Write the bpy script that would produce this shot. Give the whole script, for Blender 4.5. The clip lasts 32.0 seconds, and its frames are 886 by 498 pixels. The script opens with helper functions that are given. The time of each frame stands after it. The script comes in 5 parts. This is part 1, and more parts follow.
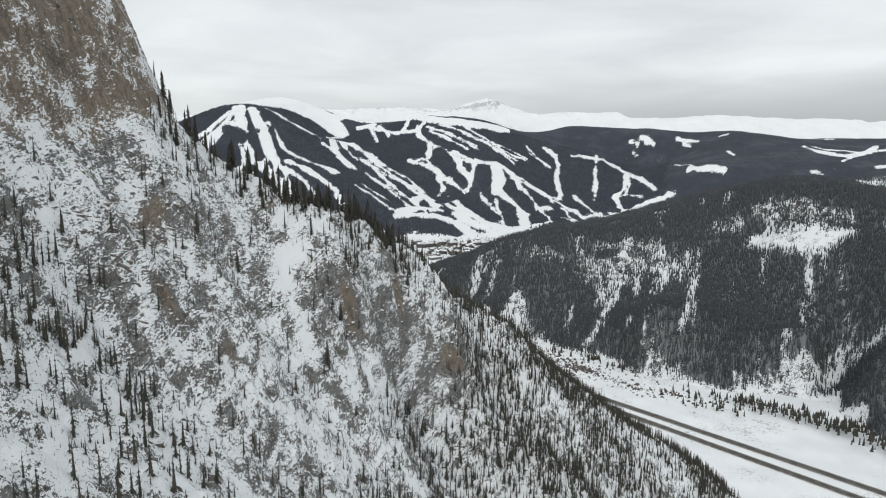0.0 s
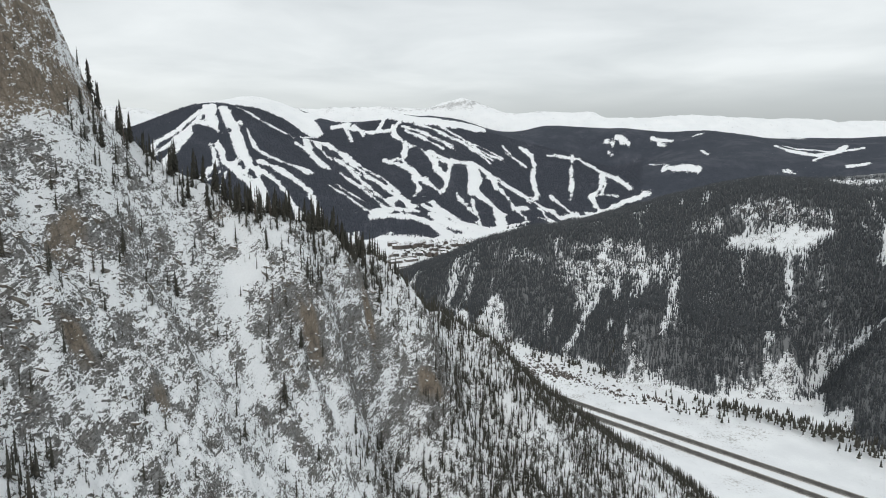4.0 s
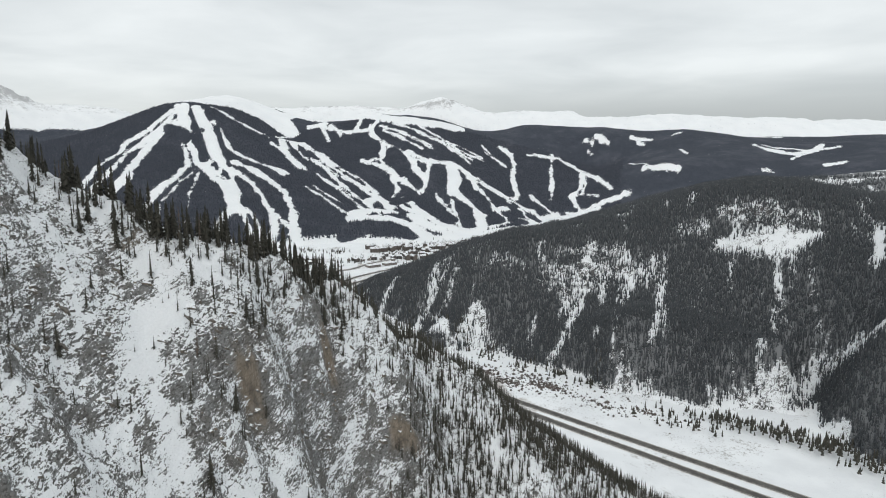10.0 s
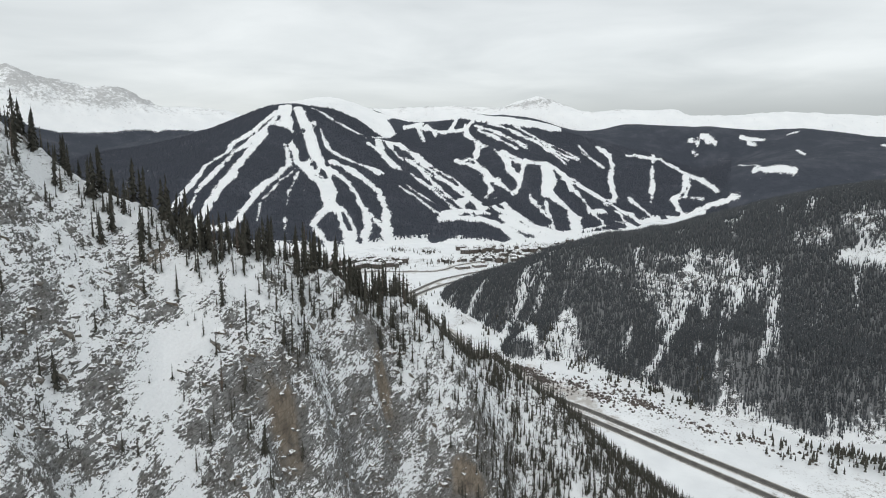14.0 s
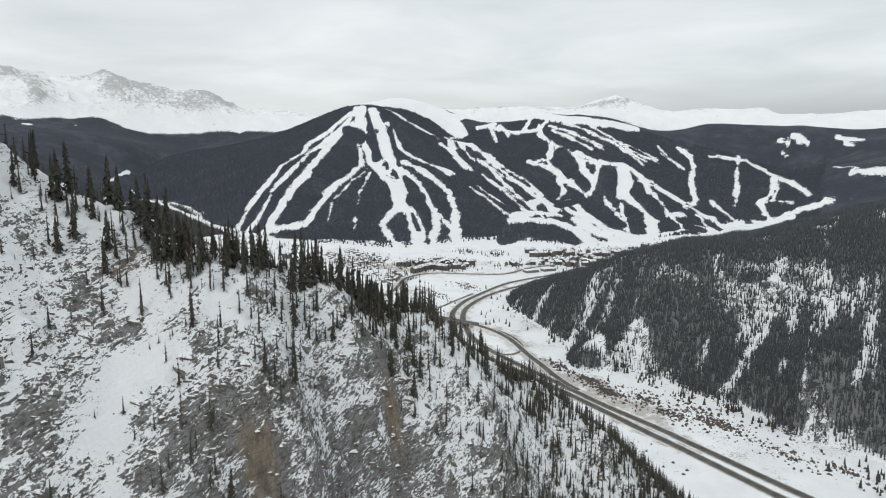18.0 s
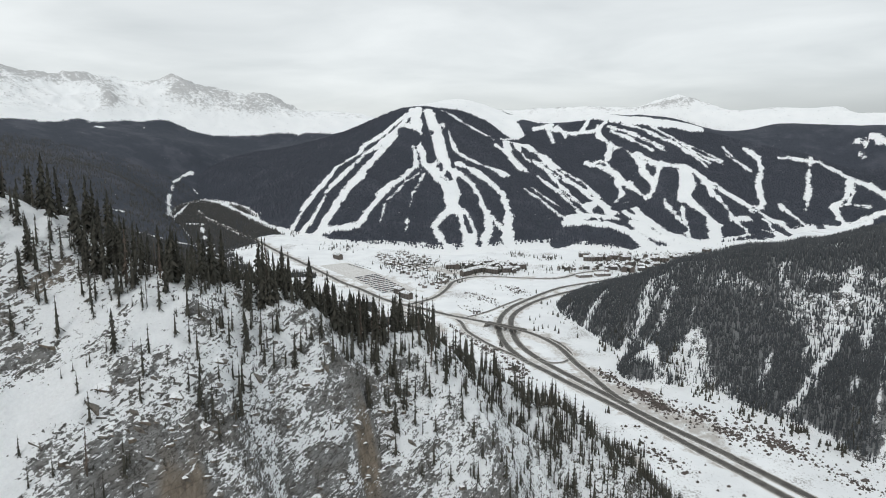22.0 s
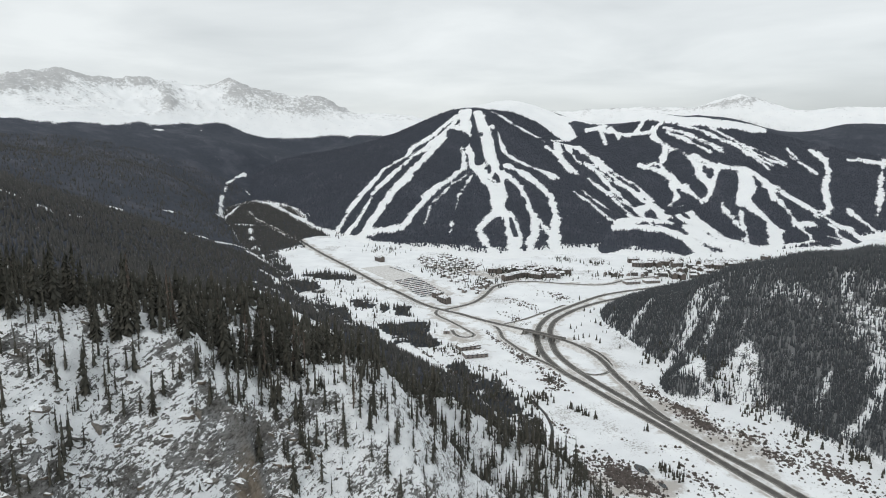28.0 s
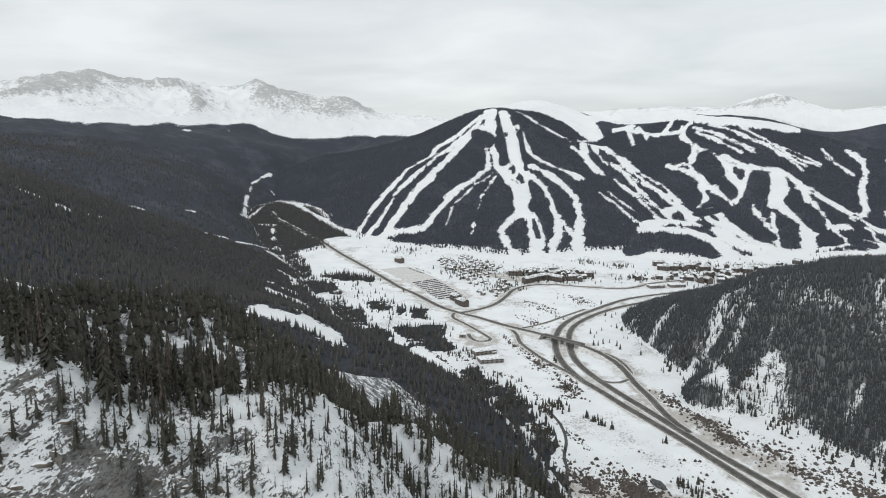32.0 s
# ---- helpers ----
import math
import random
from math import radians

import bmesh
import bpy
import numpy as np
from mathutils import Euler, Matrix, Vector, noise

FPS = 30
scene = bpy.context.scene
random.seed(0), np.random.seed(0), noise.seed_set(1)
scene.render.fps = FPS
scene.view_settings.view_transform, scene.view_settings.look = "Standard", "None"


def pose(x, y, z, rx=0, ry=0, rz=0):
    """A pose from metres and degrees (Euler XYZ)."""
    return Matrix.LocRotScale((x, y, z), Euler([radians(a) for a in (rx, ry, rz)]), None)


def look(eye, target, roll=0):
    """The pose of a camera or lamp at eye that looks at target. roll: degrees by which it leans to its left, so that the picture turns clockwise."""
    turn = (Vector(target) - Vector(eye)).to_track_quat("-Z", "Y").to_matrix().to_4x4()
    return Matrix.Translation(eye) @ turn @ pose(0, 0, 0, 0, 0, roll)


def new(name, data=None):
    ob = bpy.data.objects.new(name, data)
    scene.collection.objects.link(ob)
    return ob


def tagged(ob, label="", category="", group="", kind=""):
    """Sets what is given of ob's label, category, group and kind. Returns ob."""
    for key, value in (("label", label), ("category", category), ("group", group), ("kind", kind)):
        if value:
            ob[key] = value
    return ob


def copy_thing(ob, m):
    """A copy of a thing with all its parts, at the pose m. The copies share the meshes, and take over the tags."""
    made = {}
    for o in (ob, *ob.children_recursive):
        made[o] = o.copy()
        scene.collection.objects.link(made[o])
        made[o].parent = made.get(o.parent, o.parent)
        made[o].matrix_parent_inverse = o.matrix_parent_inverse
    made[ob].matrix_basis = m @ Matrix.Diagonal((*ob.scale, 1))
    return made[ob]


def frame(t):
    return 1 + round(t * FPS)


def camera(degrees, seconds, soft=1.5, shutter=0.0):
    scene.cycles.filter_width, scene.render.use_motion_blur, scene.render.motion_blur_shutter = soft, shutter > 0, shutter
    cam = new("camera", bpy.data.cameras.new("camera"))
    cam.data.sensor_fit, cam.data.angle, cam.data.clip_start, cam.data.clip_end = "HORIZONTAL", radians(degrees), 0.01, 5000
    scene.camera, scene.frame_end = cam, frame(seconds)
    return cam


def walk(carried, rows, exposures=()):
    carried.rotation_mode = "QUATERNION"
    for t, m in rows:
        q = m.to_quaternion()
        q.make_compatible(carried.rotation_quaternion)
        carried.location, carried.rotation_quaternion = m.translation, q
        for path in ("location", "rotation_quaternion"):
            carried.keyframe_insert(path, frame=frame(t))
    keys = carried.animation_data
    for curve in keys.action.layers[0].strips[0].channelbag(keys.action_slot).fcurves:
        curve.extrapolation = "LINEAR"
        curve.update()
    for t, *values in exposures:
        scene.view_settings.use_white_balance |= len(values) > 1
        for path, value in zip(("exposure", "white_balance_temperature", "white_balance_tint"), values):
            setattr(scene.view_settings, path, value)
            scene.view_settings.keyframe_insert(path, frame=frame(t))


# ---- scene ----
cam = camera(69.09, 32.0, soft=1.0)
PATH = [
    (0, look((-11.19, -129.79, 327.26), (-71.23, 856.62, 174.31), 0.15)),
    (1, look((-11.75, -121.15, 327.21), (-63.60, 865.70, 174.15), 0.17)),
    (2, look((-12.03, -113.02, 327.44), (-55.72, 874.24, 174.39), 0.11)),
    (3, look((-12.43, -105.11, 327.77), (-46.82, 882.48, 174.53), 0.08)),
    (3.5, look((-12.67, -101.33, 327.87), (-41.40, 886.42, 174.51), 0.11)),
    (5.5, look((-12.99, -85.58, 328.80), (-17.37, 902.49, 174.85), 0.09)),
    (6, look((-12.82, -81.96, 328.97), (-10.89, 906.15, 175.23), 0.08)),
    (7, look((-12.35, -74.68, 329.38), (-9.07, 913.42, 175.56), 0.01)),
    (8, look((-11.97, -66.75, 329.58), (-4.29, 921.27, 175.50), -0.07)),
    (9, look((-12.22, -58.21, 329.91), (-4.11, 929.78, 175.59), -0.05)),
    (10, look((-12.15, -49.93, 330.30), (-4.17, 938.02, 175.77), -0.06)),
    (11, look((-11.59, -41.45, 330.70), (-9.97, 946.49, 175.90), 0.01)),
    (12, look((-9.89, -33.55, 330.80), (-47.27, 953.66, 175.85), 0.01)),
    (13, look((-8.34, -25.55, 330.65), (-95.77, 958.53, 175.94), 0.06)),
    (14, look((-6.24, -18.09, 330.64), (-142.70, 960.46, 176.26), 0.02)),
    (14.5, look((-5.15, -14.48, 330.66), (-150.95, 962.72, 176.28), 0.06)),
    (16.5, look((0.00, -0.00, 330.00), (-195.96, 968.53, 176.51), 0.03)),
    (17, look((1.10, 4.12, 329.87), (-212.07, 968.99, 176.28), 0.04)),
    (18, look((3.32, 11.85, 329.63), (-244.49, 968.45, 176.32), 0.02)),
    (19, look((5.59, 19.18, 329.19), (-276.71, 966.31, 176.71), -0.01)),
    (20, look((7.90, 26.30, 329.02), (-295.87, 966.79, 176.68), -0.04)),
    (21, look((10.43, 33.36, 328.70), (-306.95, 969.45, 177.05), -0.09)),
    (22, look((13.01, 39.99, 328.71), (-319.60, 970.87, 177.63), -0.04)),
    (23, look((15.11, 47.01, 328.29), (-332.05, 972.71, 178.13), -0.03)),
    (24, look((17.38, 53.86, 327.89), (-342.67, 974.77, 178.58), -0.02)),
    (25, look((20.68, 59.22, 328.13), (-352.32, 975.05, 179.34), -0.04)),
    (25.5, look((22.19, 62.15, 328.09), (-357.29, 975.39, 179.75), -0.07)),
    (27.5, look((27.09, 75.21, 327.63), (-376.29, 978.23, 179.81), -0.07)),
    (28, look((28.15, 78.71, 327.44), (-381.18, 979.06, 179.67), -0.07)),
    (29, look((30.23, 85.43, 327.18), (-390.46, 980.55, 179.62), -0.06)),
    (30, look((32.59, 91.87, 327.14), (-399.78, 981.44, 179.81), -0.11)),
    (31, look((34.35, 98.32, 327.25), (-406.48, 983.77, 180.12), -0.08)),
    (32, look((35.78, 105.56, 326.92), (-411.69, 987.69, 179.89), -0.04)),
]
walk(cam, PATH)

# ---- light ----
world = bpy.data.worlds.new("overcast_sky")
scene.world = world
world.use_nodes = True
wt = world.node_tree
wt.nodes.clear()


def wnode(kind, **values):
    n = wt.nodes.new(kind)
    for key, value in values.items():
        setattr(n, key, value)
    return n


sky = wnode("ShaderNodeTexSky", sky_type="NISHITA", sun_disc=False, sun_elevation=radians(38), sun_rotation=radians(-172))
way = wnode("ShaderNodeTexCoord")
split = wnode("ShaderNodeSeparateXYZ")
wt.links.new(way.outputs["Generated"], split.inputs[0])
lift = wnode("ShaderNodeMath", operation="MAXIMUM")
lift.inputs[1].default_value = 0.0
wt.links.new(split.outputs["Z"], lift.inputs[0])
raised = wnode("ShaderNodeMath", operation="ADD")
raised.inputs[1].default_value = 0.10
wt.links.new(lift.outputs[0], raised.inputs[0])
flat = []
for axis in "XY":
    over = wnode("ShaderNodeMath", operation="DIVIDE")
    wt.links.new(split.outputs[axis], over.inputs[0])
    wt.links.new(raised.outputs[0], over.inputs[1])
    flat.append(over)
join = wnode("ShaderNodeCombineXYZ")
wt.links.new(flat[0].outputs[0], join.inputs[0])
wt.links.new(flat[1].outputs[0], join.inputs[1])
cloud = wnode("ShaderNodeTexNoise")
cloud.inputs["Scale"].default_value = 0.75
cloud.inputs["Detail"].default_value = 7
cloud.inputs["Roughness"].default_value = 0.5
cloud.inputs["Distortion"].default_value = 0.3
wt.links.new(join.outputs[0], cloud.inputs["Vector"])
ramp = wnode("ShaderNodeValToRGB")
ramp.color_ramp.elements[0].position, ramp.color_ramp.elements[0].color = 0.30, (0.635, 0.672, 0.685, 1)
ramp.color_ramp.elements[1].position, ramp.color_ramp.elements[1].color = 0.66, (0.865, 0.90, 0.905, 1)
wt.links.new(cloud.outputs["Fac"], ramp.inputs[0])
# a grey bank of cloud low over the far range to the north-east
low = wnode("ShaderNodeMapRange", interpolation_type="SMOOTHSTEP")
low.inputs["From Min"].default_value, low.inputs["From Max"].default_value = 0.02, 0.12
low.inputs["To Min"].default_value, low.inputs["To Max"].default_value = 1.0, 0.0
wt.links.new(split.outputs["Z"], low.inputs["Value"])
side = wnode("ShaderNodeMapRange", interpolation_type="SMOOTHSTEP")
side.inputs["From Min"].default_value, side.inputs["From Max"].default_value = -0.35, 0.35
wt.links.new(split.outputs["X"], side.inputs["Value"])
bank = wnode("ShaderNodeMath", operation="MULTIPLY")
wt.links.new(low.outputs[0], bank.inputs[0])
wt.links.new(side.outputs[0], bank.inputs[1])
banked = wnode("ShaderNodeMix", data_type="RGBA")
wt.links.new(bank.outputs[0], banked.inputs["Factor"])
veil_side = wnode("ShaderNodeMapRange", interpolation_type="SMOOTHSTEP")
veil_side.inputs["From Min"].default_value, veil_side.inputs["From Max"].default_value = -0.75, -0.30
veil_side.inputs["To Max"].default_value = 0.85
wt.links.new(split.outputs["X"], veil_side.inputs["Value"])
veil = wnode("ShaderNodeMath", operation="MULTIPLY")
wt.links.new(low.outputs[0], veil.inputs[0])
wt.links.new(veil_side.outputs[0], veil.inputs[1])
veiled = wnode("ShaderNodeMix", data_type="RGBA")
wt.links.new(veil.outputs[0], veiled.inputs["Factor"])
wt.links.new(ramp.outputs[0], veiled.inputs["A"])
veiled.inputs["B"].default_value = (0.66, 0.69, 0.69, 1)
wt.links.new(veiled.outputs["Result"], banked.inputs["A"])
banked.inputs["B"].default_value = (0.43, 0.46, 0.475, 1)
blue = wnode("ShaderNodeBackground")
blue.inputs["Strength"].default_value = 0.08
wt.links.new(sky.outputs[0], blue.inputs["Color"])
grey = wnode("ShaderNodeBackground")
grey.inputs["Strength"].default_value = 1.06
wt.links.new(banked.outputs["Result"], grey.inputs["Color"])
both = wnode("ShaderNodeMixShader")
both.inputs[0].default_value = 0.9
wt.links.new(blue.outputs[0], both.inputs[1])
wt.links.new(grey.outputs[0], both.inputs[2])
out = wnode("ShaderNodeOutputWorld")
wt.links.new(both.outputs[0], out.inputs["Surface"])

sun = new("sun", bpy.data.lights.new("sun", "SUN"))
sun.data.energy, sun.data.angle, sun.data.color = 0.8, radians(20), (1.0, 0.97, 0.93)
sun.matrix_world = look((0, 0, 0), (0.11, 0.78, -0.62))


# ---- materials ----
class Mat:
    """A small writer of node materials."""

    def __init__(self, name, rough=0.8, spec=0.3):
        self.m = bpy.data.materials.new(name)
        self.m.use_nodes = True
        self.t = self.m.node_tree
        self.b = self.t.nodes["Principled BSDF"]
        self.b.inputs["Roughness"].default_value = rough
        self.b.inputs["Specular IOR Level"].default_value = spec
        self.co = self.t.nodes.new("ShaderNodeTexCoord").outputs["Object"]
        self.geo = self.t.nodes.new("ShaderNodeNewGeometry")

    def link(self, a, b):
        self.t.links.new(a, b)

    def noise(self, scale, detail=4, rough=0.55, stretch=None):
        n = self.t.nodes.new("ShaderNodeTexNoise")
        n.inputs["Scale"].default_value, n.inputs["Detail"].default_value, n.inputs["Roughness"].default_value = scale, detail, rough
        if stretch:
            m = self.t.nodes.new("ShaderNodeMapping")
            m.inputs["Scale"].default_value = stretch
            self.link(self.co, m.inputs["Vector"])
            self.link(m.outputs[0], n.inputs["Vector"])
        else:
            self.link(self.co, n.inputs["Vector"])
        return n.outputs["Fac"]

    def math(self, op, a, b=None):
        n = self.t.nodes.new("ShaderNodeMath")
        n.operation = op
        for k, v in enumerate((a, b)):
            if v is None:
                continue
            if isinstance(v, (int, float)):
                n.inputs[k].default_value = v
            else:
                self.link(v, n.inputs[k])
        return n.outputs[0]

    def step(self, value, a, b):
        n = self.t.nodes.new("ShaderNodeMapRange")
        n.interpolation_type = "SMOOTHSTEP"
        n.inputs["From Min"].default_value, n.inputs["From Max"].default_value = a, b
        self.link(value, n.inputs["Value"])
        return n.outputs[0]

    def mix(self, fac, a, b):
        n = self.t.nodes.new("ShaderNodeMix")
        n.data_type = "RGBA"
        if isinstance(fac, (int, float)):
            n.inputs["Factor"].default_value = fac
        else:
            self.link(fac, n.inputs["Factor"])
        for k, v in (("A", a), ("B", b)):
            if isinstance(v, tuple):
                n.inputs[k].default_value = (*v, 1)
            else:
                self.link(v, n.inputs[k])
        return n.outputs["Result"]

    def attribute(self, name):
        n = self.t.nodes.new("ShaderNodeAttribute")
        n.attribute_name = name
        return n.outputs["Fac"]

    def upright(self):
        n = self.t.nodes.new("ShaderNodeSeparateXYZ")
        self.link(self.geo.outputs["Normal"], n.inputs[0])
        return n.outputs["Z"]

    def random(self):
        return self.t.nodes.new("ShaderNodeObjectInfo").outputs["Random"]

    def island(self):
        return self.geo.outputs["Random Per Island"]

    def bump(self, height, strength, distance):
        n = self.t.nodes.new("ShaderNodeBump")
        n.inputs["Strength"].default_value, n.inputs["Distance"].default_value = strength, distance
        self.link(height, n.inputs["Height"])
        self.link(n.outputs[0], self.b.inputs["Normal"])

    def colour(self, c):
        if isinstance(c, tuple):
            self.b.inputs["Base Color"].default_value = (*c, 1)
        else:
            self.link(c, self.b.inputs["Base Color"])
        return self.m


SNOW, SNOW_OLD = (0.89, 0.91, 0.925), (0.80, 0.82, 0.84)


def rocky_snow(name, rock_a, rock_b, slope, grain, brush, bias=0.0, steepness=1.0, dip=0.42):
    """Snow lying on broken, slanting strata: rock shows on ledges and where it is steep, and brush pokes through."""
    m = Mat(name, 0.85, 0.2)
    lie = Vector((-0.6 * dip, -0.8 * dip, 1)).normalized()
    run = Vector((0.6, 0.8, dip)).normalized()
    axes = []
    for axis, shrink in ((run, 0.5), (lie.cross(run), 0.8), (lie, 1.2)):
        dot = m.t.nodes.new("ShaderNodeVectorMath")
        dot.operation = "DOT_PRODUCT"
        dot.inputs[1].default_value = axis * shrink
        m.link(m.co, dot.inputs[0])
        axes.append(dot.outputs["Value"])
    strata = m.t.nodes.new("ShaderNodeCombineXYZ")
    for k in range(3):
        m.link(axes[k], strata.inputs[k])
    strata = strata.outputs[0]

    def layered(scale, detail, rough, bend):
        n = m.t.nodes.new("ShaderNodeTexNoise")
        n.inputs["Scale"].default_value, n.inputs["Detail"].default_value, n.inputs["Roughness"].default_value = scale, detail, rough
        n.inputs["Distortion"].default_value = bend
        m.link(strata, n.inputs["Vector"])
        return n.outputs["Fac"]

    ledge, crumb = layered(grain, 6, 0.66, 0.9), layered(grain * 3.6, 4, 0.62, 0.7)
    fine = m.noise(grain * 3.4, 5, 0.7)
    big = m.noise(grain * 0.055, 5, 0.62)
    worn = m.math("MAXIMUM", m.math("MINIMUM", m.math("MULTIPLY", m.math("SUBTRACT", slope, m.upright()), steepness), 0.24), -0.34)
    patch = m.noise(grain * 0.2, 4, 0.6)
    for value, much in ((ledge, 2.4), (crumb, 2.3), (fine, 1.3), (patch, 2.6), (big, 1.3)):
        worn = m.math("ADD", worn, m.math("MULTIPLY", m.math("SUBTRACT", value, 0.5), much))
    worn = m.math("ADD", m.math("ADD", worn, bias), m.math("MULTIPLY", m.math("SUBTRACT", m.attribute("bare"), 0.5), 1.5))
    stone = m.mix(m.step(m.noise(grain * 0.5, 4), 0.38, 0.62), rock_a, rock_b)
    stone = m.mix(m.step(crumb, 0.45, 0.70), stone, (0.070, 0.066, 0.062))
    crack = m.t.nodes.new("ShaderNodeTexVoronoi")
    crack.feature, crack.inputs["Scale"].default_value = "DISTANCE_TO_EDGE", grain * 0.9
    m.link(strata, crack.inputs["Vector"])
    tan_stone = m.mix(m.step(m.noise(grain * 1.2, 6, 0.7, (1, 1, 0.3)), 0.32, 0.68), (0.132, 0.106, 0.080), (0.300, 0.245, 0.186))
    stone = m.mix(m.math("MULTIPLY", m.step(m.math("ADD", m.attribute("tan"), m.math("MULTIPLY", m.math("SUBTRACT", big, 0.5), 1.4)), 0.25, 0.75), 0.85), stone, tan_stone)
    stone = m.mix(m.math("MULTIPLY", m.math("SUBTRACT", 1.0, m.step(crack.outputs["Distance"], 0.0, 0.09)), 0.3), stone, (0.035, 0.033, 0.031))
    white = m.mix(m.step(fine, 0.2, 0.8), SNOW_OLD, SNOW)
    c = m.mix(m.step(worn, -0.03, 0.08), white, stone)
    twig = m.step(m.math("ADD", m.noise(1.5, 4, 0.75), m.math("MULTIPLY", m.math("SUBTRACT", m.noise(0.05, 3), 0.5), 0.7)), 0.70 - brush, 0.76 - brush)
    c = m.mix(m.math("MULTIPLY", twig, 0.8), c, (0.060, 0.054, 0.047))
    # shade beneath the trees, put into the snow's colour by the wood attribute
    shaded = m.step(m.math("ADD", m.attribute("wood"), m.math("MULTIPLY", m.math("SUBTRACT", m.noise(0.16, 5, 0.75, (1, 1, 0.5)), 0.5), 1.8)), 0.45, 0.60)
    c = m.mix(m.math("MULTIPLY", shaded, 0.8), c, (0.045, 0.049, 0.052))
    m.bump(m.math("ADD", m.math("MULTIPLY", ledge, 1.4), m.math("ADD", m.math("MULTIPLY", crumb, 0.7), m.math("MULTIPLY", fine, 0.3))), 0.6, 0.8)
    return m.colour(c)


def wooded_snow(name, dark_a, dark_b, grain, speck):
    """Snow with forest far off: dark where the attribute says wood, with gaps."""
    m = Mat(name, 0.9, 0.1)
    crown = m.noise(grain, 3, 0.7, (1, 1, 0.45))
    wide = m.noise(0.004, 5, 0.6)
    wood = m.math("ADD", m.attribute("wood"), m.math("MULTIPLY", m.math("SUBTRACT", m.noise(0.09, 5, 0.78), 0.5), 2.6))
    cover = m.step(wood, 0.45, 0.53)
    gap = m.step(m.math("ADD", crown, m.math("MULTIPLY", m.math("SUBTRACT", wide, 0.5), 0.6)), 0.74 - speck, 0.80 - speck)
    tree = m.mix(m.step(m.noise(grain * 2.2, 2), 0.3, 0.7), dark_a, dark_b)
    tree = m.mix(m.math("MULTIPLY", m.step(m.noise(0.006, 6, 0.7), 0.45, 0.7), 0.55), tree, (dark_b[0] * 1.7, dark_b[1] * 1.6, dark_b[2] * 1.55))
    tree = m.mix(m.math("MULTIPLY", gap, 0.3), tree, SNOW_OLD)
    bare = m.math("ADD", m.math("MULTIPLY", m.noise(0.05, 9, 0.8), 0.5), m.math("MULTIPLY", m.noise(0.035, 7, 0.75, (1, 1, 0.22)), 0.5))
    stony = m.step(m.math("ADD", m.math("SUBTRACT", 0.76, m.upright()), m.math("MULTIPLY", m.math("SUBTRACT", bare, 0.5), 1.5)), 0.10, 0.34)
    stony = m.math("MAXIMUM", stony, m.step(m.math("ADD", m.math("MULTIPLY", m.attribute("scree"), 0.55), m.math("MULTIPLY", m.math("SUBTRACT", bare, 0.5), 2.8)), 0.16, 0.52))
    white = m.mix(m.step(m.noise(0.01, 6), 0.3, 0.7), (0.92, 0.935, 0.945), (0.87, 0.89, 0.905))
    white = m.mix(m.math("MULTIPLY", stony, 0.56), white, (0.20, 0.192, 0.19))
    m.bump(m.math("ADD", m.noise(grain, 4, 0.7), m.math("MULTIPLY", bare, 2.0)), 0.6, 5.0)
    return m.colour(m.mix(cover, white, tree))


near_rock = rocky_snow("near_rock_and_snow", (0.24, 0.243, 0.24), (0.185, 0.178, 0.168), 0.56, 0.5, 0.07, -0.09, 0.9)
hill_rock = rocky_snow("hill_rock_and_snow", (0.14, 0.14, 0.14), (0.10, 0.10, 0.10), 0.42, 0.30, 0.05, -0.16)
# distance haze is mixed into these forest colours: lifted and blued
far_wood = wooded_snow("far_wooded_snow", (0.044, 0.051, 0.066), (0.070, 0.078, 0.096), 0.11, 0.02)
ground_mat = Mat("valley_snow", 0.85, 0.2)
litter = ground_mat.step(ground_mat.math("ADD", ground_mat.noise(0.35, 5, 0.75), ground_mat.math("MULTIPLY", ground_mat.math("SUBTRACT", ground_mat.noise(0.012, 5, 0.65), 0.5), 1.1)), 0.60, 0.76)
drift = ground_mat.mix(ground_mat.step(ground_mat.noise(0.02, 6, 0.6), 0.3, 0.7), SNOW_OLD, SNOW)
drift = ground_mat.mix(ground_mat.math("MULTIPLY", litter, 0.65), drift, (0.20, 0.175, 0.155))
# near-black ground colour wherever the wood attribute marks forest
forest_dark = ground_mat.mix(ground_mat.step(ground_mat.noise(0.2, 3), 0.3, 0.7), (0.026, 0.030, 0.037), (0.046, 0.052, 0.060))
soiled = ground_mat.step(ground_mat.math("ADD", ground_mat.attribute("dirt"), ground_mat.math("MULTIPLY", ground_mat.math("SUBTRACT", ground_mat.noise(0.045, 7, 0.7), 0.5), 2.2)), 0.36, 0.80)
drift = ground_mat.mix(ground_mat.math("MULTIPLY", soiled, 0.75), drift, (0.38, 0.34, 0.30))
ground_mat.bump(ground_mat.noise(0.3, 5, 0.65), 0.5, 1.0)
ground_snow = ground_mat.colour(ground_mat.mix(ground_mat.step(ground_mat.math("ADD", ground_mat.attribute("wood"), ground_mat.math("MULTIPLY", ground_mat.math("SUBTRACT", ground_mat.noise(0.06, 5, 0.75), 0.5), 1.6)), 0.45, 0.53), drift, forest_dark))


# ---- the lie of the land ----
def floor_z(x, y):
    """The valley floor, falling gently towards the canyon."""
    return 8 + 0.018 * (y - 800) - 0.026 * x


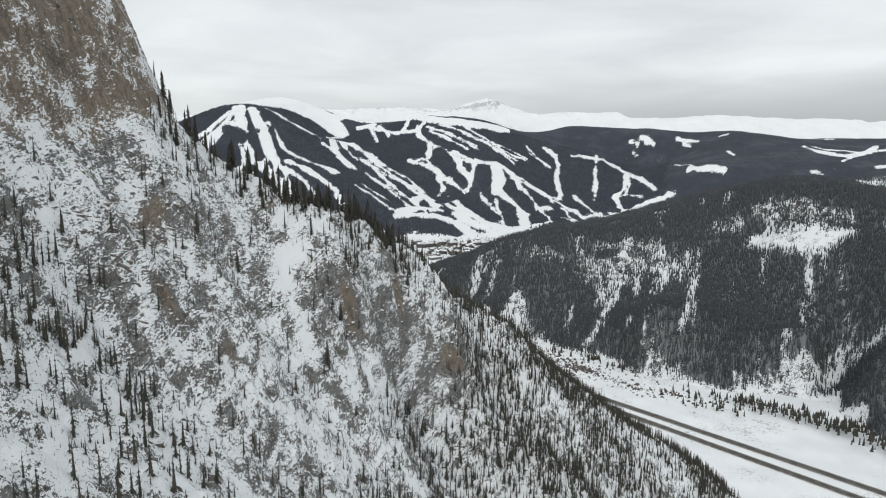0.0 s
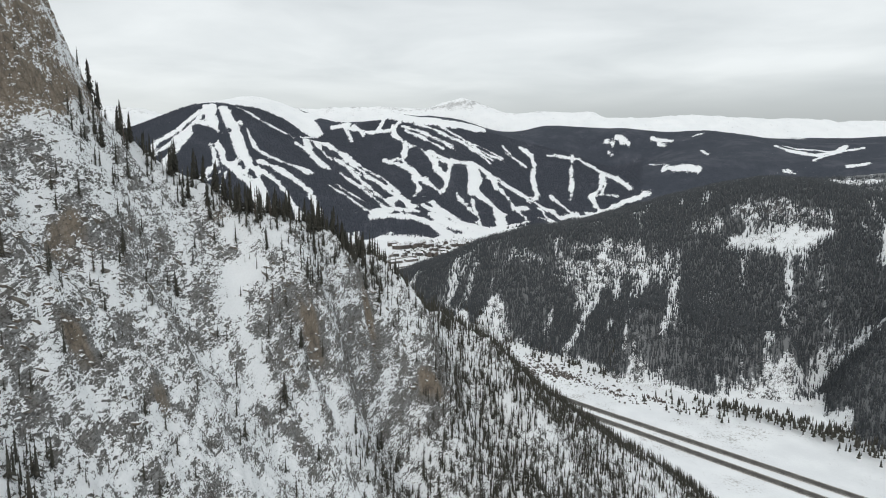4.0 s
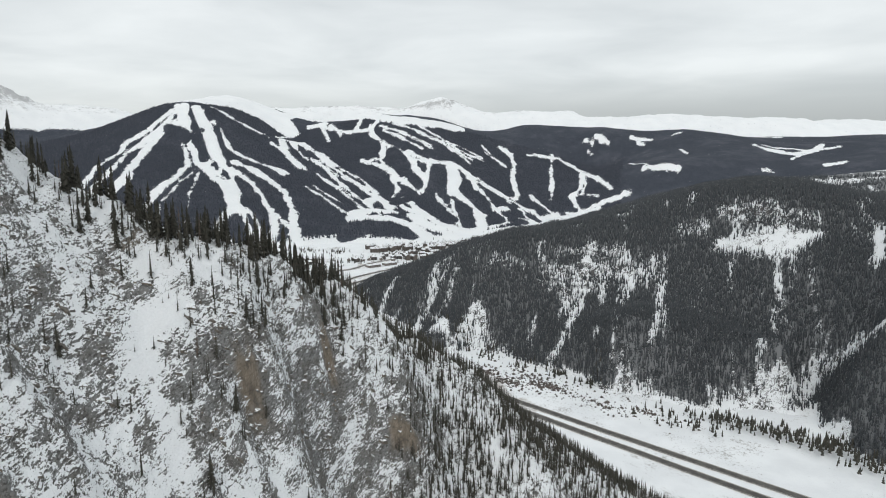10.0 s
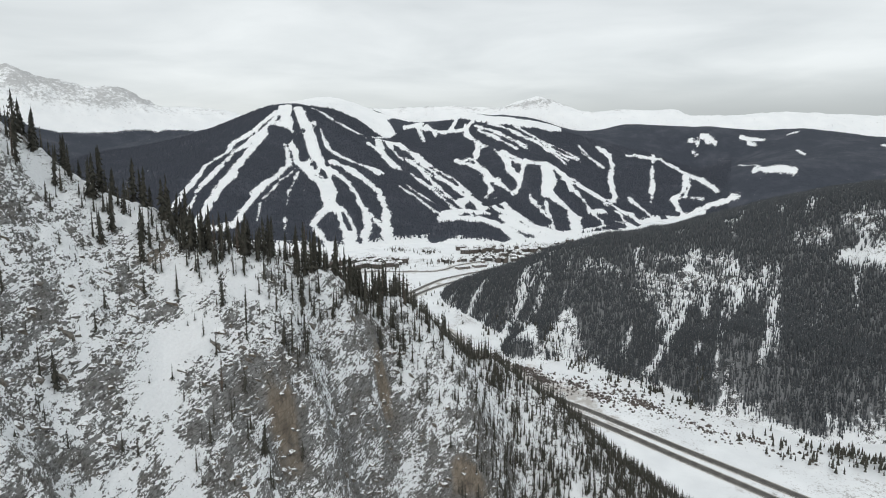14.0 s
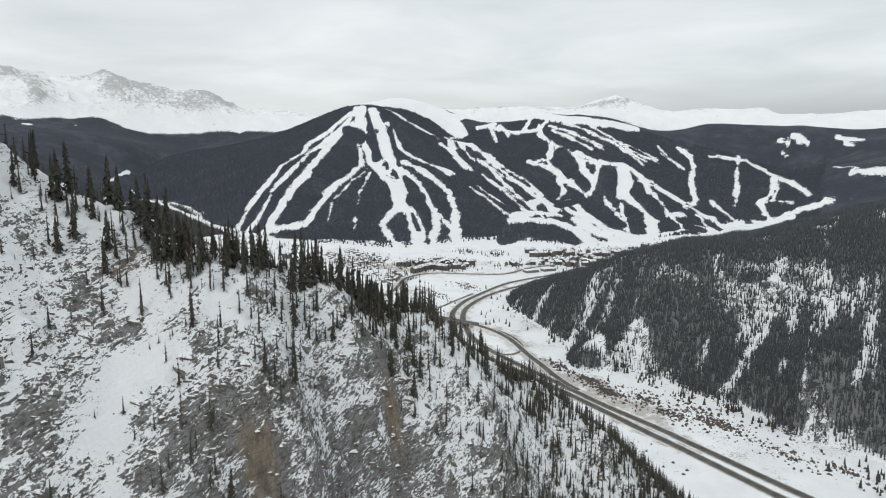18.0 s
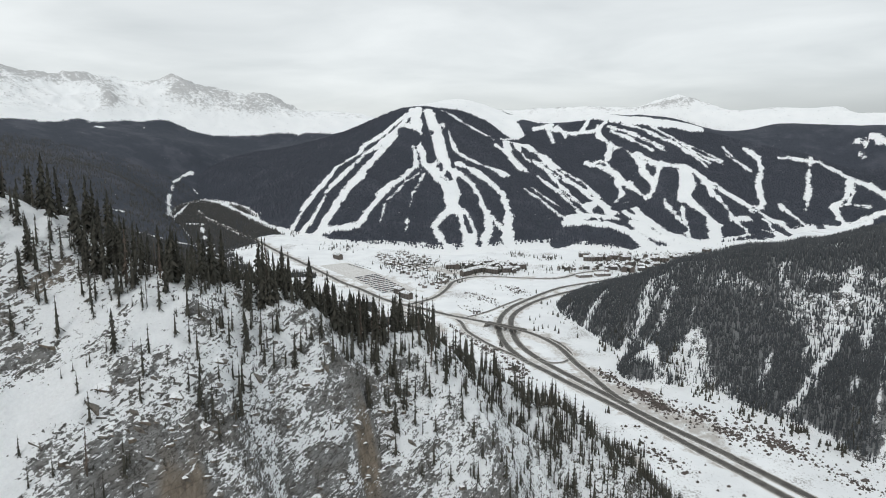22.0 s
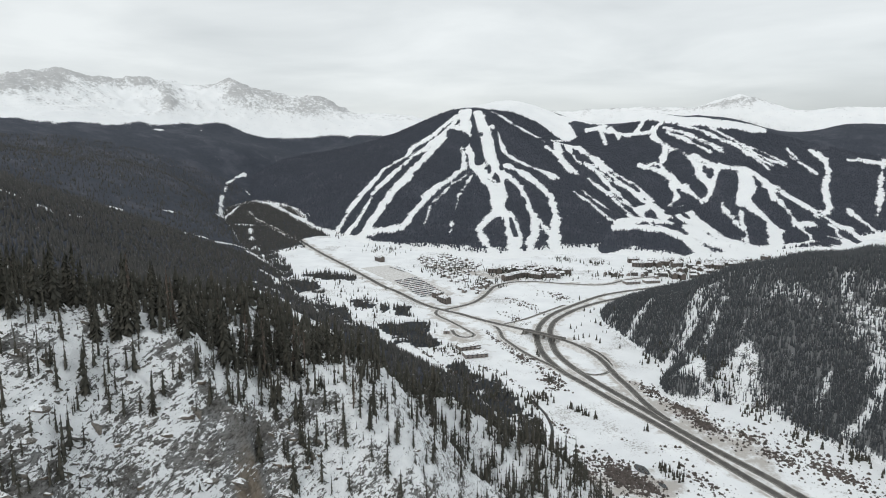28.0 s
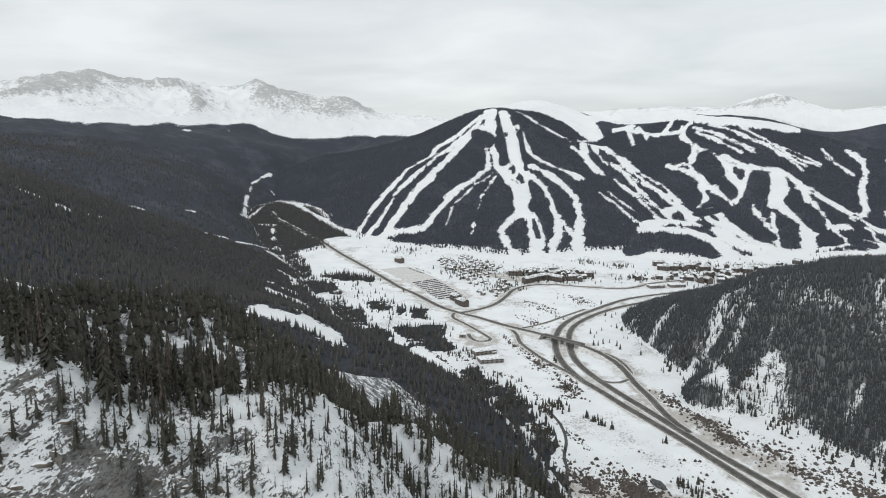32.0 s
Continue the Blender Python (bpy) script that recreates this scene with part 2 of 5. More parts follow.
def value_noise(x, y, seed):
    ix, iy = np.floor(x).astype(np.int64), np.floor(y).astype(np.int64)
    fx, fy = x - ix, y - iy
    fx, fy = fx * fx * (3 - 2 * fx), fy * fy * (3 - 2 * fy)

    def grid(a, b):
        h = (a * 374761393 + b * 668265263 + seed * 974711) & 0xFFFFFFFF
        h = ((h ^ (h >> 13)) * 1274126177) & 0xFFFFFFFF
        return ((h ^ (h >> 16)) & 0xFFFF) / 65535.0

    a, b, c, d = grid(ix, iy), grid(ix + 1, iy), grid(ix, iy + 1), grid(ix + 1, iy + 1)
    return (a + (b - a) * fx) * (1 - fy) + (c + (d - c) * fx) * fy


def fbm(x, y, size, octaves=5, seed=0, ridged=False):
    """Layered noise, about -1 to 1."""
    total, gain, norm = 0.0, 1.0, 0.0
    for k in range(octaves):
        n = value_noise(x / size + 17.3 * k, y / size - 9.1 * k, seed + k) * 2 - 1
        total, norm = total + gain * ((1 - 2 * np.abs(n)) if ridged else n), norm + gain
        size, gain = size * 0.5, gain * 0.52
    return total / norm


def blocks(x, y, size, seed):
    """Broken blocks: one random level, 0 to 1, for each uneven cell."""
    u, v = x / size, y / size
    iu, iv = np.floor(u), np.floor(v)
    best, level = np.full(np.shape(x), 9.0), np.zeros(np.shape(x))
    for a in (-1, 0, 1):
        for b in (-1, 0, 1):
            cu, cv = iu + a, iv + b
            pu, pv = cu + value_noise(cu, cv, seed), cv + value_noise(cu, cv, seed + 1)
            d = (u - pu) ** 2 + (v - pv) ** 2
            level = np.where(d < best, value_noise(cu, cv, seed + 2), level)
            best = np.minimum(best, d)
    return level


class Spots:
    """A smooth surface through spot heights."""

    def __init__(self, points, soft=0.0, scale=1000.0):
        p = np.array(points, float)
        self.s, self.c = scale, p[:, :2] / scale
        n = len(p)
        a = np.zeros((n + 3, n + 3))
        a[:n, :n] = self.kernel(self.c) + soft * np.eye(n)
        a[:n, n], a[:n, n + 1:] = 1, self.c
        a[n, :n], a[n + 1:, :n] = 1, self.c.T
        self.w = np.linalg.solve(a, np.concatenate([p[:, 2], np.zeros(3)]))

    def kernel(self, q):
        d = ((q[:, None] - self.c[None]) ** 2).sum(-1)
        return 0.5 * d * np.log(d + 1e-12)

    def __call__(self, x, y):
        q = np.stack([np.ravel(x), np.ravel(y)], -1) / self.s
        z = np.concatenate([self.kernel(q[k:k + 20000]) @ self.w[:len(self.c)] for k in range(0, len(q), 20000)])
        return (z + self.w[len(self.c)] + q @ self.w[-2:]).reshape(np.shape(x))


def sheet(name, x, y, z, material, **attributes):
    """A grid of points as one terrain mesh."""
    rows, cols = x.shape
    me = bpy.data.meshes.new(name)
    me.vertices.add(rows * cols)
    me.vertices.foreach_set("co", np.stack([x, y, z], -1).astype(np.float32).ravel())
    k = (np.arange(rows - 1)[:, None] * cols + np.arange(cols - 1)[None]).ravel()
    quads = np.stack([k, k + 1, k + cols + 1, k + cols], -1).astype(np.int32)
    me.loops.add(quads.size)
    me.polygons.add(len(quads))
    me.loops.foreach_set("vertex_index", quads.ravel())
    me.polygons.foreach_set("loop_start", np.arange(len(quads), dtype=np.int32) * 4)
    me.update(calc_edges=True)
    me.polygons.foreach_set("use_smooth", np.ones(len(quads), bool))
    for key, value in attributes.items():
        a = me.attributes.new(key, "FLOAT", "POINT")
        a.data.foreach_set("value", np.clip(value, 0, 1).astype(np.float32).ravel())
    me.materials.append(material)
    me.validate()
    return new(name, me)


def polar(az0, az1, cols, r0, r1, rows, bend=1.0):
    """Grid points by bearing (degrees to the right of +y) and range."""
    a = np.radians(np.linspace(az0, az1, cols))[None]
    r = (r0 + (r1 - r0) * np.linspace(0, 1, rows) ** bend)[:, None]
    return r * np.sin(a), r * np.cos(a)


SKI_CREST = [(-1746, 3791, 511), (-1374, 3506, 560), (-1315, 3749, 589), (-1335, 4131, 656), (-1032, 4065, 550), (-883, 3831, 427), (-704, 4125, 495), (-556, 4182, 505), (-374, 4040, 536), (-207, 4209, 524), (-46, 4321, 516), (279, 4376, 436), (566, 4490, 473), (895, 4504, 466), (-2098, 3918, 441), (-1981, 3298, 348)]
SKI_SLOPE = [(-1098, 2803, 246), (-1373, 2485, 252), (-868, 2889, 246), (-647, 3080, 243), (-403, 3225, 242), (-143, 3215, 245), (30, 3280, 244), (373, 3623, 239), (654, 3841, 264), (927, 3939, 236), (-1270, 2130, 158), (-973, 2188, 161), (-757, 2322, 157), (-572, 2445, 154), (-329, 2693, 120), (-142, 2870, 112), (78, 2845, 120), (340, 2997, 116), (529, 3007, 75)]
SKI_EAST = [(1016, 4095, 404), (1268, 4094, 411), (1518, 3995, 437), (1889, 4183, 369), (2074, 4186, 394), (2590, 4181, 394), (2915, 4182, 412), (1127, 3160, 254), (1549, 3156, 254), (2032, 3257, 280), (2078, 2952, 271)]
SKI_FOOT = [(-1521, 2159, 72), (-1197, 1881, 59), (-961, 1749, 50), (-766, 1736, 45), (-584, 1717, 40), (-456, 1847, 39), (-313, 1969, 37), (-143, 1912, 32), (6, 2033, 30), (151, 2187, 29), (354, 2427, 28), (604, 2869, 30), (900, 2700, 15), (1600, 2600, 5), (2600, 2400, 0)]
WEST_SLOPE = [(-845, 871, 128), (-913, 740, 199), (-961, 674, 263), (-1415, 1076, 251), (-1571, 1445, 223), (-1855, 1973, 168), (-2272, 1480, 350), (-2471, 1945, 350), (-2550, 2465, 354), (-2426, 2850, 325), (-3117, 2009, 496), (-3169, 2325, 539), (-3141, 2668, 520), (-2967, 3077, 501), (-2689, 3413, 421), (-2341, 3795, 436), (-2297, 3121, 267), (-444, 709, 130)]
WEST_FOOT = [(-2447, 2749, 107), (-1798, 2027, 77), (-1317, 1604, 57), (-1011, 1378, 45), (-669, 1098, 31), (-461, 949, 23), (-332, 901, 18), (-213, 807, 14), (-130, 721, 10)]
HILL_SLOPE = [(500, 1074, 190), (493, 1066, 172), (539, 1062, 229), (211, 976, 57), (343, 951, 90), (301, 1059, 134), (-44, 1112, 74), (146, 1088, 140), (4, 961, 50), (447, 743, 29), (-101, 1269, 74), (-6, 1224, 116), (70, 1179, 152), (165, 1230, 164), (265, 1331, 167), (416, 1434, 188), (548, 1637, 198), (760, 1790, 215), (1051, 1942, 230), (1381, 1944, 261), (417, 1076, 163), (610, 977, 186), (643, 878, 200), (363, 809, 67), (439, 760, 81), (498, 687, 74), (539, 715, 123), (229, 810, 67)]
HILL_FOOT = [(-185, 1376, 23), (-103, 1118, 16), (-42, 1030, 13), (38, 947, 10), (98, 905, 7), (144, 863, 5), (202, 821, 3), (239, 781, 1), (292, 753, 0), (347, 724, -2), (405, 737, -4), (471, 778, -5), (471, 723, -6), (447, 616, -7), (461, 574, -8)]
BLUFF_SOUTH = [(-103, 11, 278), (-103, 27, 276), (-90, 44, 261), (-112, 44, 308), (-102, 45, 288), (-91, 45, 269), (-115, 56, 299), (-113, 71, 316), (-92, 76, 280), (-92, 80, 268), (-101, 82, 288), (-79, 84, 254), (-68, 87, 234), (-69, 103, 251), (-96, 104, 293), (-88, 111, 282), (-92, 112, 284), (-102, 112, 298), (-75, 112, 273), (-77, 114, 278)]
BLUFF_MID = [(-119, 120, 319), (-110, 124, 312), (-97, 125, 301), (-82, 126, 295), (-67, 127, 262), (-65, 135, 278), (-67, 135, 284), (-58, 137, 265), (-57, 144, 235), (-70, 147, 289), (-51, 154, 226), (-60, 155, 280), (-40, 158, 200), (-54, 159, 273), (-59, 164, 282), (-53, 170, 263), (-44, 172, 250), (-16, 173, 206), (-51, 173, 271), (-51, 185, 271), (-132, 104, 343)]
BLUFF_NORTH = [(-53, 189, 275), (-39, 191, 264), (-3, 192, 195), (-27, 194, 250), (-6, 200, 202), (-58, 213, 274), (50, 214, 173), (28, 216, 200), (-54, 232, 260), (-45, 233, 250), (32, 233, 192), (-49, 238, 250), (5, 238, 222), (-39, 239, 237), (-32, 263, 226), (-40, 264, 231), (-142, 268, 267)]
BLUFF_CREST = [(-128, 119, 335), (-119, 128, 325), (-105, 138, 312), (-92, 146, 302), (-80, 156, 295), (-68, 172, 287), (-58, 196, 277), (-52, 225, 264), (-46, 250, 253), (-38, 262, 246), (-29, 270, 235), (-15, 285, 215)]
BLUFF_BACK = [(-135, 147, 304), (-118, 156, 297), (-105, 166, 289), (-92, 176, 281), (-82, 194, 272), (-75, 214, 262), (-68, 245, 246), (-60, 275, 230), (-45, 296, 214), (-98, 212, 254)]
PISTES = [
    (24, [(-1407, 3402), (-1423, 3173), (-1467, 3027), (-1388, 2638), (-1274, 2264), (-1243, 2084), (-1204, 1927), (-1161, 1826)]),
    (24, [(-1387, 3436), (-1371, 3240), (-1396, 3079), (-1400, 2861), (-1235, 2354), (-1209, 2170), (-1168, 2037), (-1140, 1895), (-1116, 1822)]),
    (38, [(-1327, 3250), (-1366, 3155), (-1356, 3026), (-1332, 2843), (-1161, 2332), (-1129, 2133), (-1099, 1995), (-1065, 1860), (-1049, 1790)]),
    (30, [(-1405, 3481), (-1303, 3256), (-1255, 3115), (-1177, 2977), (-1108, 2806), (-1006, 2366), (-1001, 2200), (-981, 2063), (-955, 1960), (-951, 1899), (-1026, 1865), (-1051, 1836)]),
    (8, [(-1034, 2744), (-923, 2367), (-890, 2230), (-834, 2060), (-777, 1901)]),
    (6, [(-1050, 2730), (-963, 2294), (-956, 2135), (-895, 1972)]),
    (46, [(-1365, 3483), (-1270, 3245), (-1184, 3093), (-1114, 2935), (-964, 2665), (-844, 2473), (-768, 2303), (-718, 2178)]),
    (45, [(-1306, 3463), (-1189, 3311), (-1119, 3180), (-1034, 2991), (-900, 2705), (-783, 2400), (-720, 2213), (-650, 2114), (-591, 1991), (-525, 1766)]),
    (22, [(-729, 2208), (-722, 2100), (-707, 1977), (-646, 1863), (-567, 1753)]),
    (21, [(-699, 2201), (-626, 2029), (-571, 1871), (-523, 1734)]),
    (26, [(-918, 2794), (-783, 2616), (-685, 2413), (-632, 2269), (-580, 2161), (-541, 2026), (-522, 1909), (-473, 1758)]),
    (34, [(-948, 2925), (-818, 2812), (-714, 2676), (-608, 2456), (-536, 2262), (-500, 2120), (-467, 1982), (-416, 1833)]),
    (17, [(-622, 2252), (-555, 2144), (-503, 2067)]),
    (22, [(-1171, 3349), (-1076, 3214), (-1004, 3090), (-900, 2991), (-801, 2938), (-684, 2846)]),
    (68, [(-1182, 3948), (-1064, 3917), (-979, 3868), (-916, 3827)]),
    (13, [(-1255, 3582), (-1059, 3497), (-911, 3452)]),
    (39, [(-881, 3377), (-816, 3305), (-718, 3144), (-641, 3005)]),
    (26, [(-811, 3503), (-722, 3308), (-660, 3199)]),
    (32, [(-890, 3527), (-758, 3506), (-650, 3353), (-521, 3125), (-387, 2937), (-266, 2734), (-196, 2462)]),
    (26, [(-654, 3235), (-497, 2990), (-382, 2742), (-281, 2498), (-228, 2354)]),
    (22, [(-567, 2951), (-429, 2743), (-317, 2456), (-260, 2332)]),
    (15, [(-568, 2669), (-429, 2436), (-357, 2319), (-301, 2279)]),
    (41, [(-326, 2254), (-257, 2308), (-182, 2313), (-111, 2231), (-60, 2104), (-25, 2026)]),
    (54, [(-114, 2416), (-32, 2236), (37, 2125), (101, 2105)]),
    (26, [(-355, 3955), (-400, 3728), (-535, 3706), (-722, 3946)]),
    (24, [(-391, 3657), (-319, 3535), (-208, 3386), (-156, 3215), (-112, 3110), (-82, 3004), (-99, 2908)]),
    (25, [(-305, 3536), (-296, 3333), (-370, 3276)]),
    (21, [(-399, 3291), (-295, 3204), (-230, 3115), (-209, 3051), (-147, 3001), (-99, 2908)]),
    (15, [(-347, 3789), (-234, 3701), (-141, 3605), (-26, 3496)]),
    (20, [(-276, 3838), (-120, 3744), (11, 3639), (107, 3529), (157, 3443)]),
    (18, [(-189, 3901), (-34, 3753), (80, 3631), (238, 3545)]),
    (28, [(-168, 3384), (-72, 3290), (-43, 3208), (-61, 3064), (-83, 2935)]),
    (79, [(59, 3288), (69, 3086), (60, 2886)]),
    (27, [(-47, 3314), (49, 3280)]),
    (41, [(60, 2900), (118, 2768), (168, 2597), (160, 2361), (132, 2174)]),
    (12, [(47, 2864), (56, 2581), (71, 2261)]),
    (32, [(99, 3282), (161, 3152), (166, 2969)]),
    (20, [(173, 3163), (255, 3005), (323, 2918), (355, 2832), (417, 2774), (426, 2575)]),
    (21, [(187, 2957), (220, 2782), (241, 2645), (268, 2515)]),
    (21, [(308, 2863), (356, 2746), (371, 2560), (438, 2541)]),
    (19, [(439, 3031), (491, 2888), (510, 2764), (531, 2588)]),
    (40, [(-185, 2701), (-119, 2495), (-47, 2412), (12, 2223)]),
    (15, [(-19, 2851), (26, 2615), (58, 2366)]),
    (21, [(364, 3873), (425, 3793), (422, 3610), (383, 3408), (374, 3163), (357, 2950)]),
    (17, [(250, 3819), (321, 3631), (364, 3530)]),
    (18, [(664, 3825), (617, 3520), (570, 3215), (536, 3058)]),
    (24, [(521, 3826), (627, 3840), (724, 3881), (803, 3818), (780, 3484), (737, 3222), (695, 3105)]),
    (17, [(780, 3484), (807, 3240)]),
    (20, [(697, 3169), (636, 3053), (646, 2945), (636, 2829)]),
    (14, [(650, 3132), (765, 3063)]),
    (18, [(169, 2214), (354, 2427), (546, 2664), (662, 2882), (736, 2923)]),
    (24, [(-231, 3073), (-199, 2943), (-217, 2810)]),
]
CLEARINGS = [
    (16, [(244, 1017), (208, 968), (180, 904), (159, 878)]),
    (11, [(269, 1019), (220, 862)]),
    (11, [(316, 1017), (280, 938), (228, 807)]),
    (13, [(349, 967), (291, 818), (279, 805)]),
    (11, [(147, 979), (131, 924)]),
    (13, [(340, 745), (344, 726)]),
    (17, [(243, 783), (274, 772)]),
    (20, [(519, 811), (458, 744), (411, 735), (358, 733)]),
    (17, [(529, 693), (540, 774), (521, 801)]),
    (17, [(52, 1009), (25, 956), (10, 933)]),
    (17, [(-22, 1035), (1, 951), (-22, 966)]),
    (17, [(59, 993), (49, 951)]),
    (30, [(482, 1058), (509, 1030), (543, 1001), (574, 990), (607, 983)]),
    (33, [(990, 1641), (1125, 1697)]),
    (19, [(663, 922), (618, 851)]),
    (20, [(450, 643), (432, 706)]),
]
OUTCROPS = [
    (16, [(204, 1096), (261, 1098), (311, 1074)]),
    (22, [(187, 1056), (251, 1050), (310, 1031)]),
    (14, [(170, 1038), (207, 1024), (254, 1019)]),
    (14, [(499, 1109), (531, 1067), (576, 1038), (621, 1013)]),
    (33, [(990, 1641), (1125, 1697)]),
    (14, [(96, 1098), (143, 1065)]),
    (13, [(58, 982), (75, 949)]),
    (12, [(437, 1105), (476, 1101)]),
]
HIGHWAY_A = [(86, 725), (64, 744), (26, 778), (-35, 834), (-110, 896), (-146, 929), (-180, 956), (-210, 991), (-236, 1033), (-260, 1091), (-273, 1143), (-279, 1197), (-275, 1257), (-259, 1321), (-218, 1445), (-172, 1516), (-122, 1580), (-59, 1672)]
HIGHWAY_B = [(111, 728), (83, 754), (52, 778), (25, 799), (-4, 824), (-37, 855), (-75, 890), (-116, 927), (-154, 963), (-188, 1000), (-216, 1043), (-239, 1102), (-254, 1154), (-260, 1208), (-252, 1271), (-238, 1324), (-208, 1393), (-164, 1465), (-116, 1531), (-55, 1624)]
STATE_ROAD = [(-28, 855), (-46, 875), (-67, 906), (-86, 940), (-112, 982), (-131, 1021), (-154, 1057), (-194, 1095), (-246, 1116), (-290, 1133), (-336, 1146), (-396, 1160), (-435, 1173), (-474, 1182), (-536, 1208), (-620, 1267), (-685, 1307), (-839, 1429), (-1020, 1563), (-1224, 1727), (-1442, 1883), (-1673, 2046), (-1859, 2215)]
LOOP_RAMP = [(-193, 1092), (-157, 1070), (-134, 1038), (-123, 1012), (-124, 987), (-136, 968), (-155, 965), (-171, 981)]
EXIT_RAMP = [(-396, 1160), (-360, 1140), (-333, 1110), (-315, 1074), (-290, 1045), (-250, 1007), (-206, 977), (-176, 954)]
NORTH_RAMP = [(-337, 1149), (-312, 1199), (-290, 1271), (-272, 1328)]
VILLAGE_ROAD = [(-474, 1182), (-452, 1227), (-441, 1272), (-443, 1339), (-451, 1410), (-436, 1462), (-394, 1499), (-308, 1517), (-238, 1544), (-191, 1636), (-136, 1702)]
FRONTAGE = [(-483, 1176), (-475, 1150), (-435, 1122), (-402, 1098), (-370, 1072), (-357, 1061), (-371, 1040), (-391, 1049), (-405, 1070)]

PISTES_MORE = [(71, [(-1355, 3419), (-1247, 3168), (-1089, 2930), (-930, 2702)]), (63, [(-1282, 3448), (-1165, 3202), (-1015, 2944), (-892, 2719)]), (23, [(-1381, 3092), (-1340, 3179), (-1307, 3297)]), (98, [(-1331, 3737), (-1226, 3905), (-1098, 3952), (-951, 3850)]), (14, [(-1202, 3536), (-1058, 3491), (-945, 3476)]), (29, [(-891, 3539), (-841, 3708)]), (45, [(-852, 3459), (-754, 3196), (-662, 3004)]), (22, [(-743, 3512), (-600, 3305), (-492, 3139), (-367, 2995), (-280, 2852)]), (16, [(-568, 2949), (-451, 2812), (-345, 2639), (-293, 2528)]), (20, [(-543, 3088), (-421, 2975), (-326, 2891), (-258, 2766)]), (64, [(-303, 2603), (-270, 2753), (-201, 2562)]), (46, [(-322, 2312), (-257, 2423), (-178, 2428)]), (15, [(-541, 2712), (-461, 2574), (-393, 2467)]), (12, [(-971, 3052), (-835, 2967), (-690, 2815)]), (26, [(-725, 3975), (-620, 3604)]), (22, [(-662, 3940), (-564, 3683)]), (30, [(-479, 3959), (-484, 3738)]), (27, [(-405, 3797), (-377, 3636), (-314, 3510), (-308, 3310), (-273, 3195)]), (26, [(-326, 3547), (-219, 3425), (-148, 3279), (-60, 3276), (26, 3291)]), (24, [(-406, 3292), (-323, 3238), (-254, 3150), (-174, 3042), (-128, 2968)]), (25, [(-185, 3380), (-143, 3194), (-179, 3100)]), (27, [(-134, 3282), (-120, 3167), (-80, 3081), (-80, 2925)]), (21, [(-59, 3232), (-65, 3052), (-86, 2925)]), (30, [(98, 3287), (149, 3119), (171, 2992)]), (44, [(55, 2882), (103, 2784), (147, 2673), (152, 2322)]), (22, [(175, 3089), (247, 2998), (303, 2921), (355, 2836), (400, 2739), (445, 2602)]), (13, [(-20, 2871), (31, 2630), (62, 2365)]), (40, [(-157, 2810), (-95, 2575), (-32, 2359), (31, 2246), (108, 2205)]), (54, [(-88, 2438), (-86, 2181), (-43, 2071)]), (17, [(-326, 3711), (-199, 3581), (-98, 3485)]), (18, [(-261, 3743), (-154, 3641), (-39, 3550)]), (25, [(-126, 3730), (-26, 3662), (86, 3592), (176, 3510)]), (14, [(22, 3693), (150, 3655), (240, 3591)]), (18, [(262, 3717), (318, 3626), (363, 3533)]), (26, [(380, 3840), (420, 3756), (413, 3523), (373, 3264), (368, 3017), (339, 2911)]), (21, [(683, 3904), (623, 3564), (543, 3086)]), (15, [(570, 3867), (675, 3855)]), (24, [(725, 3880), (804, 3746), (798, 3406), (819, 3179), (834, 3096)]), (28, [(779, 3495), (711, 3192), (640, 3096), (640, 2968)]), (20, [(50, 2168), (203, 2356), (324, 2558), (434, 2597), (583, 2842), (715, 2954), (833, 2996), (898, 3001)]), (19, [(330, 2946), (362, 2793), (421, 2811)]), (39, [(226, 2675), (286, 2717)]), (80, [(-988, 4003), (-907, 4178), (-737, 4143), (-598, 4141), (-449, 4019), (-331, 3937), (-188, 3914), (-50, 3940), (123, 4026)])]
ISLANDS_MORE = [(35, [(-1205, 3149), (-1089, 2973)]), (23, [(-1138, 3299), (-1012, 3029)]), (21, [(-1019, 2869), (-1016, 2872)]), (19, [(-915, 2680), (-912, 2683)]), (59, [(-1288, 3149), (-1245, 3140)]), (34, [(-1231, 3241), (-1228, 3244)]), (43, [(-81, 2818), (-15, 2615), (42, 2404)]), (65, [(-17, 3161), (-23, 2987)]), (54, [(112, 2936), (191, 2652)]), (35, [(328, 2806), (331, 2809)]), (42, [(289, 2525), (329, 2506)]), (31, [(377, 2688), (412, 2586)]), (29, [(555, 2975), (559, 2831)]), (79, [(-245, 3375), (-185, 3174)]), (44, [(-134, 3060), (-103, 3001)]), (40, [(-196, 2659), (-123, 2887)]), (51, [(-317, 2031), (-227, 2177), (-109, 2081)])]
ROCK_ZONES = [(14, [(-102, 89), (-98, 99), (-97, 112)]), (10, [(-97, 85), (-90, 106)]), (16, [(-120, 55), (-108, 42), (-108, 30)]), (16, [(-111, 69), (-106, 65), (-98, 46)]), (18, [(-72, 119), (-62, 127), (-54, 158), (-50, 172)]), (10, [(-58, 122), (-46, 150)]),
              (10, [(-36, 168), (-18, 181)]), (9, [(-60, 152), (-54, 168), (-67, 143)])]
CLIFFS = [(-65, 124, -32, 14, 11), (-51, 166, -20, 9, 7), (-100, 43, -20, 8, 4), (-88, 56, -15, 9, 4), (-25, 176, -60, 20, 4), (-112, 62, -15, 20, 5)]
